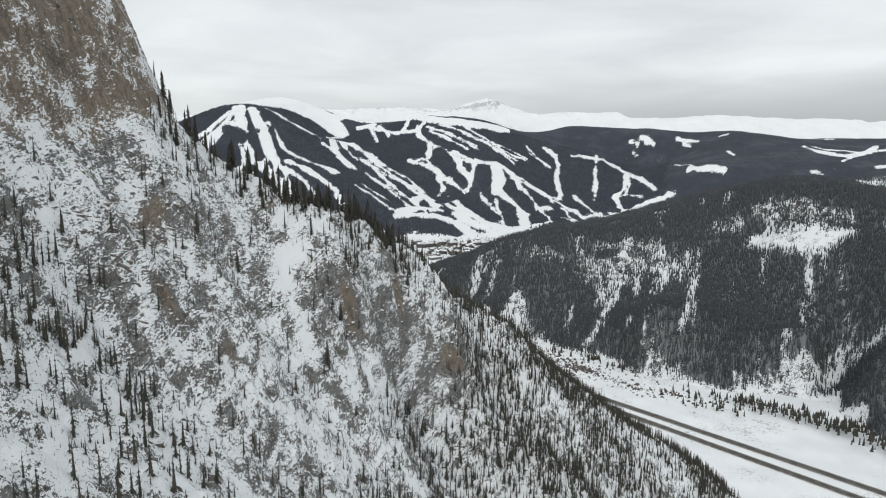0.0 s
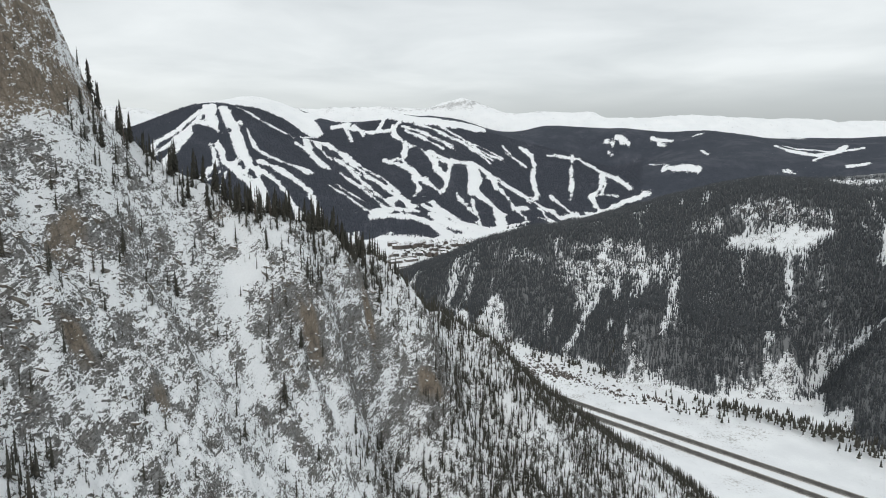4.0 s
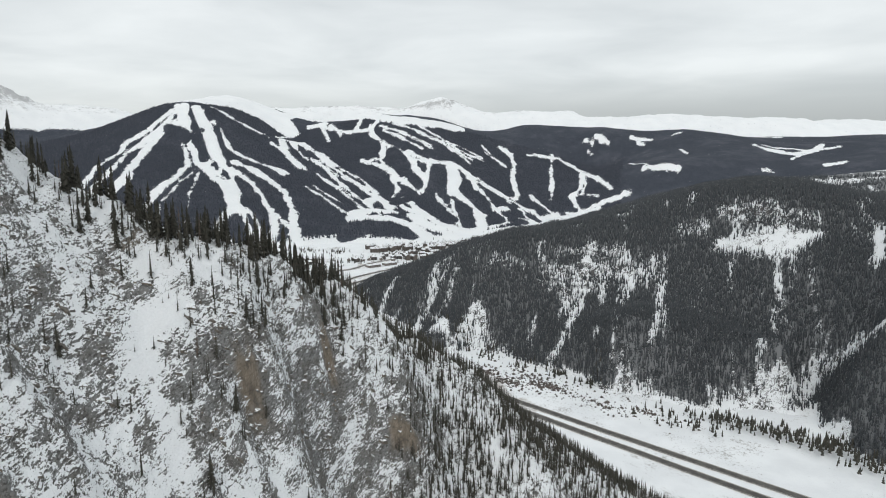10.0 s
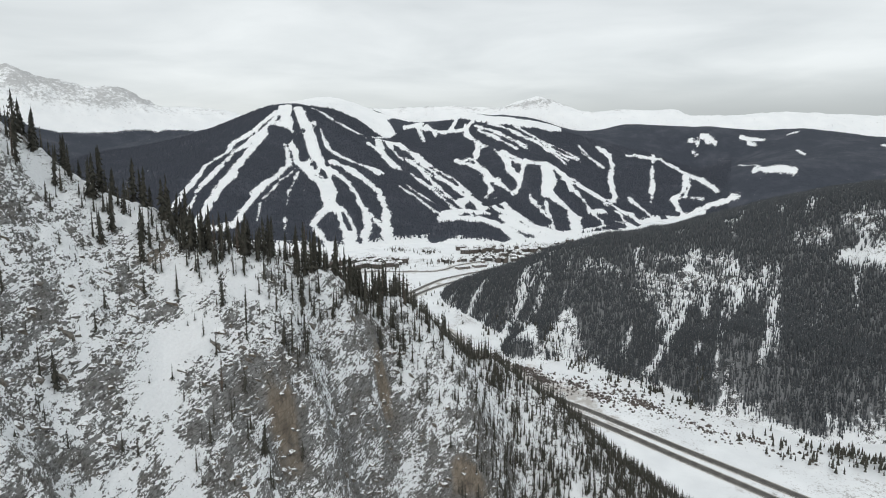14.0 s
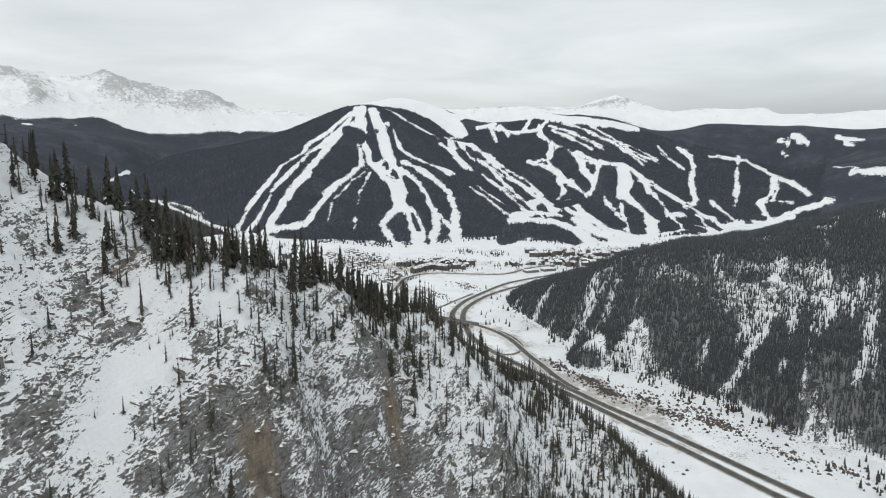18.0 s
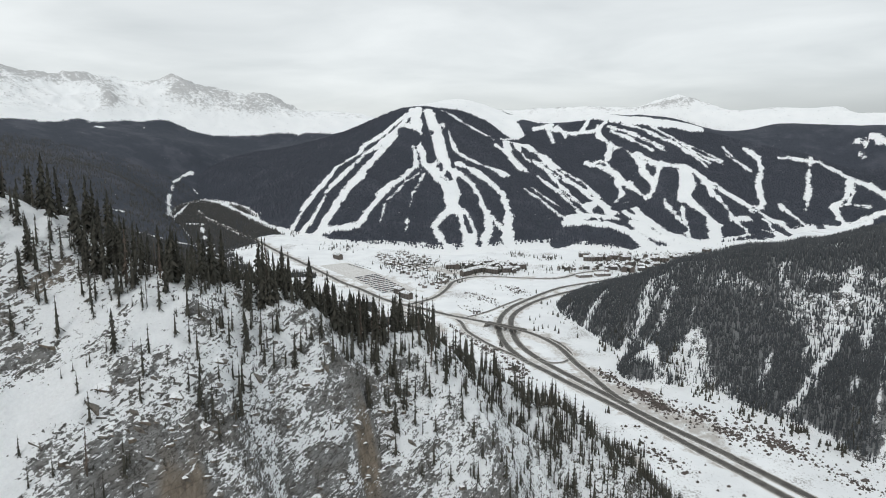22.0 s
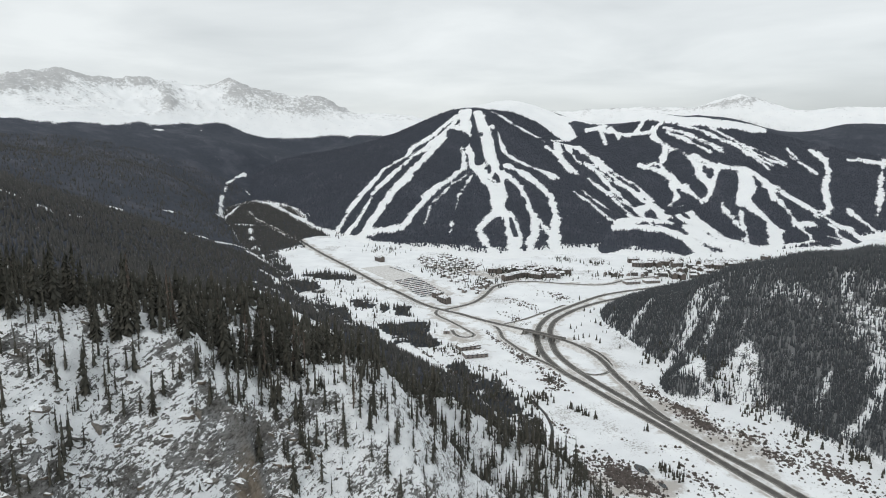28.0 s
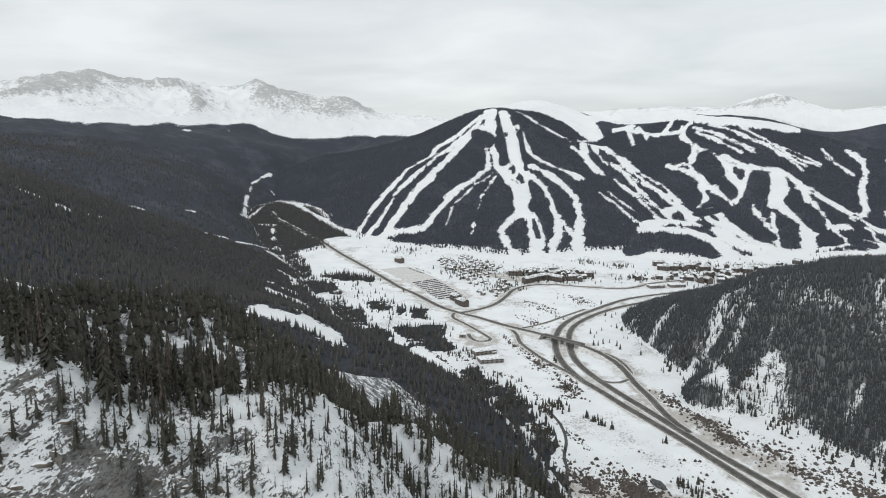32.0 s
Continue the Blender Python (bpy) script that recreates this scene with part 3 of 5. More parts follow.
SNOW_CHUTES = [(7, [(-84, 121), (-88, 114), (-87, 108), (-84, 104), (-80, 101), (-76, 97)]), (5, [(-92, 126), (-84, 122)]), (5, [(-57, 124), (-54, 130)]), (5, [(-97, 39), (-92, 38)]), (6, [(-56, 119), (-52, 123)]), (5, [(-82, 128), (-73, 137)])]
PEAKS = [(-4169, 2611, 770), (-4118, 2694, 781), (-4053, 2793, 801), (-4004, 2867, 841), (-3955, 2937, 823), (-3893, 3022, 797), (-3804, 3136, 769), (-3720, 3240, 785), (-3642, 3330, 827), (-3589, 3389, 845), (-3522, 3460, 801), (-3452, 3532, 783), (-3380, 3604, 761), (-3271, 3707, 813), (-3192, 3777, 778), (-3111, 3846, 744), (-3043, 3902, 745), (-2974, 3956, 725), (-2867, 4037, 731), (-2794, 4090, 710), (-2720, 4141, 655), (-2606, 4216, 611), (-2388, 4347, 600), (-2182, 4458, 589)]
RANGE = [(-1771, 4431, 593), (-1451, 4547, 622), (-1168, 4628, 611), (-905, 4688, 620), (-708, 4722, 625), (-534, 4745, 627), (-362, 4762, 620), (-234, 4770, 618), (-152, 4774, 659), (-70, 4776, 679), (12, 4776, 702), (94, 4776, 673), (237, 4771, 617), (377, 4762, 577), (510, 4750, 582), (639, 4734, 588), (819, 4707, 577), (981, 4676, 578), (1016, 4668, 556), (1154, 4636, 548), (1325, 4590, 550)]

CREST = [(-190, 190), (-150, 150), (-128, 124), (-105, 138), (-92, 146), (-80, 156), (-68, 172), (-58, 196), (-52, 225), (-46, 250), (-34, 268), (-10, 310), (30, 400)]
PISTES = PISTES + PISTES_MORE
RANGE = RANGE + [(1683, 4640, 565), (2090, 4660, 548), (2373, 4690, 540), (2549, 4700, 536), (2900, 4702, 530), (3263, 4700, 520)]
BLUFF_BEYOND = [(-145, 40, 362), (-85, -38, 274), (-57, 8, 240), (-120, -60, 330), (-180, 40, 400), (29, 153, 172), (105, 254, 140), (150, 290, 105), (60, 180, 140),
                (20, 60, 150), (120, 150, 70), (-30, 300, 190), (-20, 330, 155), (30, 400, 70), (80, 480, 15), (150, 400, 30), (-130, 140, 313), (-165, 130, 335), (-150, 170, 298), (-200, 200, 285),
                (-260, 260, 262), (-110, 250, 262), (-100, 330, 195), (-180, 320, 235), (-300, 420, 205), (-150, 480, 85), (-60, 500, 45), (-250, 620, 80), (-100, 600, 20), (-60, 620, 6), (200, 330, 40)]


def line_gap(x, y, line, squash=1.0):
    """The distance of points from a line in plan; squash shortens it along the bearing from the origin."""
    p = np.array(line, float)
    mid = p.mean(0)
    f = mid / np.hypot(*mid)

    def turned(a, b):
        return a * f[1] - b * f[0], (a * f[0] + b * f[1]) * squash

    u, v = turned(x, y)
    pu, pv = turned(p[:, 0], p[:, 1])
    best = np.full(np.shape(x), 1e9)
    for k in range(len(p) - 1):
        du, dv = pu[k + 1] - pu[k], pv[k + 1] - pv[k]
        s = np.clip(((u - pu[k]) * du + (v - pv[k]) * dv) / max(du * du + dv * dv, 1e-6), 0, 1)
        best = np.minimum(best, np.hypot(u - pu[k] - s * du, v - pv[k] - s * dv))
    return best


def cut(x, y, lines, squash, edge, ragged=0.0, widen=1.0):
    """1 in the woods, falling to 0 within the given strips, whose edges may be ragged."""
    keep, shift = np.ones(np.shape(x)), 0.0
    if ragged:
        shift = ragged * (fbm(x, y * 0.5, 55, 4, 91) + 0.8 * fbm(x, y * 0.5, 16, 3, 95))
    for width, line in lines:
        keep = np.minimum(keep, 0.5 + (line_gap(x, y, line, squash) - widen * width / 2 + shift) / edge)
    return np.clip(keep, 0, 1)


VALLEY_OPEN = [(44, [(-1180, 1850), (-1243, 1908), (-1568, 2176), (-1905, 2449), (-2036, 2526)]), (9, [(-2130, 2554), (-2202, 2585)]), (36, [(-1223, 1896), (-1337, 1973)]),
               (12, [(-1748, 1944), (-2071, 2294), (-2232, 2512), (-2297, 2644), (-2330, 2753)]), (14, [(-2297, 2644), (-2330, 2753)]), (8, [(-2323, 2849), (-2264, 2871)]), (16, [(-1692, 1872), (-1871, 2136)]),
               (12, [(-1871, 2136), (-2037, 2371)]), (18, [(-1853, 2219), (-1642, 2026), (-1442, 1883), (-1267, 1740)]), (22, [(-1618, 1892), (-1522, 1918)]), (14, [(-1559, 1894), (-1347, 1652)]),
               (14, [(-1139, 1262), (-1210, 1435), (-1265, 1614)]), (24, [(-1168, 1432), (-1079, 1385), (-993, 1325)]), (20, [(-973, 1321), (-896, 1278)]), (18, [(-927, 1296), (-816, 1277)]),
               (150, [(-840, 1470), (-1000, 1590), (-1150, 1740)])]
WEST_OPEN = [(13, [(-500, 745), (-449, 697), (-416, 693)]), (9, [(-456, 639), (-427, 651)]), (16, [(-1050, 716), (-1052, 752)]), (14, [(-1029, 769), (-1045, 798)]), (14, [(-1062, 849), (-1082, 890)]),
             (14, [(-1393, 1362), (-1394, 1402)]), (12, [(-1173, 1224), (-1172, 1285)]), (12, [(-1306, 1122), (-1299, 1147)]), (22, [(-788, 1150), (-755, 1164)]), (30, [(-656, 1120), (-578, 1097)]),
             (26, [(-433, 944), (-379, 954)]), (20, [(-507, 982), (-468, 971)]), (40, [(-472, 648), (-437, 672), (-396, 681)]), (28, [(-718, 938), (-694, 960)]), (30, [(-404, 919), (-360, 915)]), (20, [(-469, 390), (-464, 406)]), (16, [(-467, 448), (-464, 455)])]

FLOOR_HOLES = [(24, [(-790, 1010), (-740, 1018), (-680, 1000), (-600, 947)]), (12, [(-847, 1080), (-794, 1081)]), (16, [(-960, 1230), (-900, 1210), (-850, 1160)]), (12, [(-440, 900), (-400, 880), (-350, 850)]),
               (10, [(-1250, 1560), (-1120, 1440), (-1010, 1330)]), (7, [(-300, 870), (-240, 820), (-190, 760)])]
FLOOR_WOODS = [[(-1524, 1820), (-1285, 1645), (-1003, 1388), (-884, 1270), (-825, 1265), (-755, 1191), (-678, 1118), (-643, 1102), (-591, 1049), (-531, 1010), (-498, 975), (-459, 948), (-419, 903), (-330, 880), (-267, 875), (-195, 812), (-159, 753), (-152, 713),
                (-110, 690), (-200, 600), (-700, 800), (-1300, 1300), (-1900, 1700)], [(-544, 1045), (-501, 1083), (-468, 1086), (-390, 974), (-419, 958), (-469, 966)], [(-348, 905), (-330, 925), (-236, 865), (-203, 836), (-215, 825)],
               [(-687, 1168), (-635, 1197), (-605, 1139), (-643, 1110)], [(-640, 1210), (-571, 1145), (-565, 1115), (-610, 1157)], [(-569, 1159), (-537, 1177), (-500, 1115), (-527, 1099)],
               [(-910, 1332), (-858, 1362), (-770, 1346), (-759, 1321), (-821, 1292), (-882, 1295)]]


def inside(x, y, ring):
    """1 within a ring in plan, else 0."""
    odd = np.zeros(np.shape(x), bool)
    for (x0, y0), (x1, y1) in zip(ring, ring[1:] + ring[:1]):
        odd ^= ((y0 > y) != (y1 > y)) & (x < (x1 - x0) * (y - y0) / (y1 - y0 + 1e-9) + x0)
    return odd * 1.0


def floor_wood(x, y):
    """1 where forest stands on the valley floor."""
    jx, jy = x + 16 * fbm(x, y, 50, 4, 5) + 8 * fbm(x, y, 15, 2, 6), y + 16 * fbm(x, y, 50, 4, 7)
    w = np.clip((-1120 - x) / 80, 0, 1)
    for ring in FLOOR_WOODS:
        w = np.maximum(w, inside(jx, jy, ring) * np.clip(0.72 + 0.8 * fbm(x, y, 45, 4, 8), 0, 1))
    return np.minimum(w, cut(x, y, VALLEY_OPEN + FLOOR_HOLES + WEST_OPEN, 0.5, 10, 11, 0.75))


# the valley floor, out to the horizon
gx, gy = polar(-66, 54, 440, 60, 4800, 280, 2.0)


def ground_z(x, y):
    return floor_z(x, y) + 1.2 * fbm(x, y, 160, 2, 3)


gz = ground_z(gx, gy)
gz = gz - 0.06 * np.maximum(np.hypot(gx, gy) - 3200, 0)
dirt = 0.0 * gx
for line, wide in ((HIGHWAY_A, 16), (HIGHWAY_B, 16), (STATE_ROAD, 26), (FRONTAGE, 26), (EXIT_RAMP, 14), (VILLAGE_ROAD, 20), ([(-700, 1400), (-540, 1300)], 60), ([(-400, 1050), (-330, 985)], 34), ([(-40, 900), (60, 800)], 40), ([(-120, 668), (-30, 690)], 40), ([(-650, 1560), (-430, 1500)], 50)):
    dirt = np.maximum(dirt, 0.75 * np.exp(-(line_gap(gx, gy, line) / wide) ** 2))
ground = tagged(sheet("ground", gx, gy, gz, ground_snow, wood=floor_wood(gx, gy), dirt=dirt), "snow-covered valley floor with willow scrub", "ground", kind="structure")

# the snowy bluff beside the camera's path
bluff_land = Spots(BLUFF_SOUTH + BLUFF_MID + BLUFF_NORTH + BLUFF_CREST + BLUFF_BACK + BLUFF_BEYOND, 0.008, 100.0)


def stair(s, period, sharp):
    """Ledges: treads and risers in place of an even rise."""
    q = s / period
    k = np.floor(q)
    f = q - k
    return period * (k + np.clip((f - 0.5) * sharp + 0.5, 0, 1)) - s


def cliff_steps(x, y):
    """Rock walls that break the slope: (x, y, heading of the drop, length, height)."""
    rise, bare = 0.0 * x, 0.0 * x
    for cx, cy, way, long, high in CLIFFS:
        c, s = math.cos(math.radians(way)), math.sin(math.radians(way))
        d = (x - cx) * c + (y - cy) * s + 1.2 * fbm(x, y, 6, 3, 101)
        a = ((y - cy) * c - (x - cx) * s) / (0.5 * long)
        window = np.clip(1.6 * (1 - np.abs(a)), 0, 1)
        rise = rise - 0.5 * high * np.tanh(d / 1.1) * np.exp(-(d / (0.8 * high + 2)) ** 2) * window
        bare = np.maximum(bare, window * np.exp(-(d / (0.22 * high + 1.5)) ** 2))
    return rise, bare


def snowed(x, y):
    """1 in the chutes where the snow lies smooth."""
    return 1 - cut(x, y, SNOW_CHUTES, 1.0, 5, 2.5)


def bluff_z(x, y):
    z = bluff_land(x, y)
    crag = np.clip((-129 - x - 5 * fbm(x, y, 30, 4, 17)) / 50, 0, 1) * np.clip((116 + 9 * fbm(x, y, 20, 4, 15) - y) / 9, 0, 1)
    z = z + 95 * crag + cliff_steps(x, y)[0]
    near = np.clip((z - 100) / 80, 0.15, 1)
    smooth = 1 - 0.85 * snowed(x, y)
    rough = np.clip(0.75 + 1.1 * fbm(x, y, 40, 3, 29), 0.25, 1.2) * near * smooth
    z = z + near * smooth * (3.2 * fbm(x, y, 30, 4, 11, True) + 1.3 * fbm(x, y, 10, 3, 21, True))
    along, warp = 0.6 * x + 0.8 * y, 9 * fbm(x, y, 24, 4, 25) + 3.2 * fbm(x, y, 6, 3, 26)
    z = z + rough * 0.30 * stair(z - 0.42 * along + warp, 5.4, 2.2)
    z = z + rough * 0.34 * stair(z - 0.30 * along + 0.9 * warp, 2.1, 2.2)
    p, q = along * 0.5 + 1.2 * fbm(x, y, 7, 2, 35), y * 0.6 - x * 0.8 + 1.2 * fbm(x, y, 7, 2, 39)
    return z + rough * (1.3 * blocks(p, q, 4.2, 33) + 0.7 * blocks(p, q, 1.9, 37))


bx, by = np.meshgrid(np.concatenate([np.arange(-300, -150, 3.0), np.arange(-150, -20, 0.5), np.arange(-20, 60, 0.75), np.arange(60, 235, 3.5)]),
                     np.concatenate([np.arange(-110, -20, 2.2), np.arange(-20, 262, 0.55), np.arange(262, 650, 3.5)]))
bz = bluff_z(bx, by)
bz = np.maximum(bz, floor_z(bx, by) - 12)
walls = cliff_steps(bx, by)[1]
# mask for tree shade painted on the snow behind the crest
back_shade = np.where(by > np.interp(bx, *np.array(CREST, float).T), 0.55 * np.clip((line_gap(bx, by, CREST) - 14) / 20, 0, 1), 0)
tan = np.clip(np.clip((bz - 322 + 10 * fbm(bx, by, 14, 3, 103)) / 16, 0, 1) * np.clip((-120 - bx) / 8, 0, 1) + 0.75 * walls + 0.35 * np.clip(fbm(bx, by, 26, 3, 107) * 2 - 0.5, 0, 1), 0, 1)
bluff = tagged(sheet("bluff", bx, by, bz, near_rock, bare=0.5 + 0.12 * tan + 0.22 * walls + 0.10 * (1 - cut(bx, by, ROCK_ZONES, 1.0, 12, 5)) - 0.13 * np.clip(1.2 - line_gap(bx, by, CREST) / 34, 0, 1) * np.clip((by - 90) / 20, 0, 1) - 0.26 * snowed(bx, by), tan=tan, wood=back_shade), "steep snowy bluff of broken grey and tan rock", "hillside", kind="structure")

# the wooded hill across the highway
hill_land = Spots(HILL_SLOPE + HILL_FOOT + [(900, 1500, 215), (800, 1150, 235), (850, 800, 240), (700, 600, 170), (1300, 1300, 260), (600, 500, 90), (-150, 1500, 20), (0, 1700, 20), (300, 1800, 60), (700, 2200, 100), (1200, 2400, 130), (-20, 1330, 70), (900, 560, 260)], 0.0003, 400.0)


def hill_z(x, y):
    return hill_land(x, y) + 5 * fbm(x, y, 90, 5, 31, True) * np.clip((y - 700) / 300, 0.3, 1)


def hill_cover(x, y):
    """How thick the hill's forest stands, 0 to 1, with thin streaks down the slope."""
    thin = cut(x, y, CLEARINGS, 0.75, 14, 7, 0.8) * (1 - 0.72 * (1 - cut(x, y, OUTCROPS, 0.6, 18, 6, 1.2)))
    streak = fbm(x * 0.94 - y * 0.34, (x * 0.34 + y * 0.94) * 0.22, 22, 3, 87)
    return thin * np.clip(1.0 + 1.2 * streak + 0.4 * fbm(x, y, 160, 3, 83), 0.22, 1)


hx, hy = polar(-12, 60, 440, 560, 2450, 250, 1.4)
hz = np.maximum(hill_z(hx, hy), floor_z(hx, hy) - 15)
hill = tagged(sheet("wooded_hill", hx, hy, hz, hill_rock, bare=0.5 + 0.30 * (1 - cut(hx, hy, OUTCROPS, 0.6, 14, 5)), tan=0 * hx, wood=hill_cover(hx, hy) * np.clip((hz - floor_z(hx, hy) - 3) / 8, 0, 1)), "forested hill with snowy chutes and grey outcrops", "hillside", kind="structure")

# the ski mountain
ski_land = Spots(SKI_CREST + SKI_SLOPE + SKI_EAST + SKI_FOOT + [(-1300, 4750, 420), (-400, 4750, 330), (500, 4750, 330), (1500, 4700, 330), (2600, 4600, 330), (-2100, 4500, 380), (-1800, 2420, 85), (-2280, 2880, 232), (-2600, 3350, 310)], 0.0003, 1000.0)


def ski_z(x, y):
    z = ski_land(x, y)
    return z + 16 * fbm(x, y, 420, 5, 41, True) * np.clip((z - floor_z(x, y)) / 150, 0, 1)


sx, sy = polar(-46, 38, 620, 1680, 4750, 200, 1.15)
sz = np.maximum(ski_z(sx, sy), floor_z(sx, sy) - 25)
swood = np.clip((582 + 14 * fbm(sx, sy, 120, 3, 45) - sz) / 20 + 0.5, 0, 1) * np.clip((sz - floor_z(sx, sy) - 7 + 8 * fbm(sx, sy, 90, 4, 46)) / 5, 0, 1)
ISLANDS = [(40, [(-1179, 3159), (-1089, 2953)]), (36, [(-1346, 3189), (-1275, 3172)]), (18, [(-1017, 2889), (-965, 2755)]), (16, [(-929, 2736), (-876, 2628)]), (16, [(-970, 2924), (-936, 2839)]),
           (14, [(-1242, 3230), (-1187, 3229)]), (12, [(-745, 2573), (-605, 2250)]), (14, [(-650, 2114), (-588, 1981)])]
SNOWFIELDS = [(22, [(1937, 3974), (2080, 3920)]), (20, [(1789, 3576), (1864, 3438), (1972, 3419)]), (18, [(1765, 3189), (2053, 3460), (2193, 3500)]), (20, [(1205, 4030), (1293, 3922)]), (14, [(1859, 3066), (1961, 3073)]), (150, [(-1330, 4120), (-1150, 4080), (-1000, 3960), (-900, 3840)]), (36, [(-760, 4080), (-560, 4140), (-420, 4020)]), (24, [(-800, 3950), (-700, 4000)]), (20, [(1035, 3475), (1046, 3176), (1114, 3089)]), (26, [(1020, 3180), (1150, 3080)]), (30, [(1745, 3552), (1779, 3401), (1836, 3282), (2117, 3542)]), (22, [(1836, 3300), (1960, 3400)]), (14, [(1554, 3070), (1597, 3034)]), (16, [(927, 4105), (964, 4060)]), (12, [(927, 4019), (950, 3989)]), (18, [(1218, 3934), (1240, 3871)]), (13, [(1342, 3563), (1321, 3423)]), (16, [(1416, 3912), (1471, 3923)]), (20, [(1000, 4112), (1054, 4037)])]
swood = np.minimum(swood, cut(sx, sy, PISTES + SNOWFIELDS, 0.38, 12, 10, 0.82))
swood = np.maximum(swood, 1 - cut(sx, sy, ISLANDS + ISLANDS_MORE, 0.38, 10, 5))
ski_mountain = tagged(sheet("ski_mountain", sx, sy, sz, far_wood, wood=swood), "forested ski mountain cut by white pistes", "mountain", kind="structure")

# the wooded slope and the snowy peaks to the west
west_land = Spots(WEST_SLOPE + PEAKS + [(1.1 * x, 1.1 * y, z - 150) for x, y, z in PEAKS[::2]] + WEST_FOOT[1:] + [(-2000, 2330, 84), (-2120, 2560, 120), (-2330, 2800, 225), (-700, 300, 200), (-1500, 500, 420), (-2600, 900, 520), (-4000, 2000, 640), (-1900, 4640, 480), (-3600, 4400, 650), (-5000, 3400, 700)], 0.0003, 1000.0)


def west_z(x, y):
    z = west_land(x, y)
    z = z - 10 * np.clip(1.2 - (z - floor_z(x, y)) / 70, 0, 1.2)
    return z + (52 * (fbm(x, y, 420, 7, 51, True) - 0.12) + 20 * fbm(x, y, 110, 5, 55, True)) * np.clip((z - 470) / 150, 0, 1) + 8 * fbm(x, y, 300, 5, 53) * np.clip((z - 60) / 100, 0, 1)


lx, ly = polar(-72, -6, 460, 420, 5750, 270, 1.2)
lz = np.maximum(west_z(lx, ly), floor_z(lx, ly) - 20)
finger = fbm(np.arctan2(lx, ly) * 2600, lz * 0.35, 95, 4, 58)
lwood = np.clip((np.interp(ly, (1900, 2300, 2600, 3050, 3250, 3420, 3700, 3900), (500, 478, 480, 512, 488, 418, 432, 448)) + 16 * fbm(lx, ly, 200, 4, 57) + 34 * finger - lz) / 20 + 0.5, 0, 1)
lwood = np.minimum(lwood, np.clip((0.62 + np.clip((470 - lz) / 150, 0, 1) - fbm(lx, ly, 150, 4, 59) - np.clip((lz - 380) / 400, 0, 0.3)) / 0.1, 0, 1))
lwood = np.minimum(lwood, cut(lx, ly, VALLEY_OPEN + WEST_OPEN + FLOOR_HOLES, 0.5, 8, 8, 0.75)) * np.clip((lz - floor_z(lx, ly) - 3) / 5, 0, 1)
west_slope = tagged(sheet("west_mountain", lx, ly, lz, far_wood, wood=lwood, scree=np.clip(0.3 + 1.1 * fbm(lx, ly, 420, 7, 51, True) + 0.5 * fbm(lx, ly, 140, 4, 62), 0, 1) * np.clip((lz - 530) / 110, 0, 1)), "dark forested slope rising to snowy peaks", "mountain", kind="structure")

# the far snowy range
range_land = Spots(RANGE + [(x, y - 420, 330) for x, y, z in RANGE[::2]] + [(x, y + 200, z - 120) for x, y, z in RANGE[::3]], 0.0, 1000.0)
fx, fy = np.meshgrid(np.tan(np.radians(np.linspace(-24, 38, 640))), np.linspace(4230, 4790, 60))
fx = fx * fy
crease = fbm(fx, fy, 170, 6, 61, True)
fz = range_land(fx, fy) + 13 * crease
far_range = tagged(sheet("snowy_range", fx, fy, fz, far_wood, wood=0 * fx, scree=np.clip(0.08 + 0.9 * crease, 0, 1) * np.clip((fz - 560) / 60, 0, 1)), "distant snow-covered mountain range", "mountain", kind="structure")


# ---- trees ----
def foliage(name, low, high, snowy):
    m = Mat(name, 0.85, 0.15)
    fine = m.noise(1.6, 3, 0.7)
    c = m.mix(m.step(fine, 0.3, 0.7), low, high)
    c = m.mix(m.math("MULTIPLY", m.math("POWER", m.island(), 3.0), 0.35), c, (high[0] * 1.7, high[1] * 1.55, high[2] * 1.5))
    lying = m.math("MULTIPLY", m.step(m.upright(), 0.35, 0.9), m.step(m.noise(0.9, 4, 0.7), 0.62 - snowy, 0.72 - snowy))
    return m.colour(m.mix(m.math("MULTIPLY", lying, 0.75), c, SNOW_OLD))


needles = foliage("spruce_needles", (0.040, 0.041, 0.035), (0.078, 0.075, 0.062), 0.02)
# hill needles greyed and blued: haze put into their colour
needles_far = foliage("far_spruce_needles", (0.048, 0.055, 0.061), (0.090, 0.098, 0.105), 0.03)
needles_west = foliage("dark_spruce_needles", (0.045, 0.047, 0.048), (0.084, 0.084, 0.080), 0.0)
# needles between the pistes carry distance haze as a blue tint
needles_piste = foliage("hazed_dark_needles", (0.047, 0.054, 0.070), (0.071, 0.079, 0.098), -0.25)
dead_needles = foliage("dead_brown_needles", (0.085, 0.068, 0.056), (0.150, 0.124, 0.104), 0.0)
bark_mat = Mat("grey_bark", 0.9, 0.1)
bark = bark_mat.colour(bark_mat.mix(bark_mat.step(bark_mat.noise(3, 5, 0.7), 0.3, 0.7), (0.06, 0.05, 0.042), (0.15, 0.13, 0.115)))


def raw_mesh(name, verts, faces, material):
    me = bpy.data.meshes.new(name)
    me.from_pydata([tuple(v) for v in verts], [], [tuple(f) for f in faces])
    me.materials.append(material)
    return me


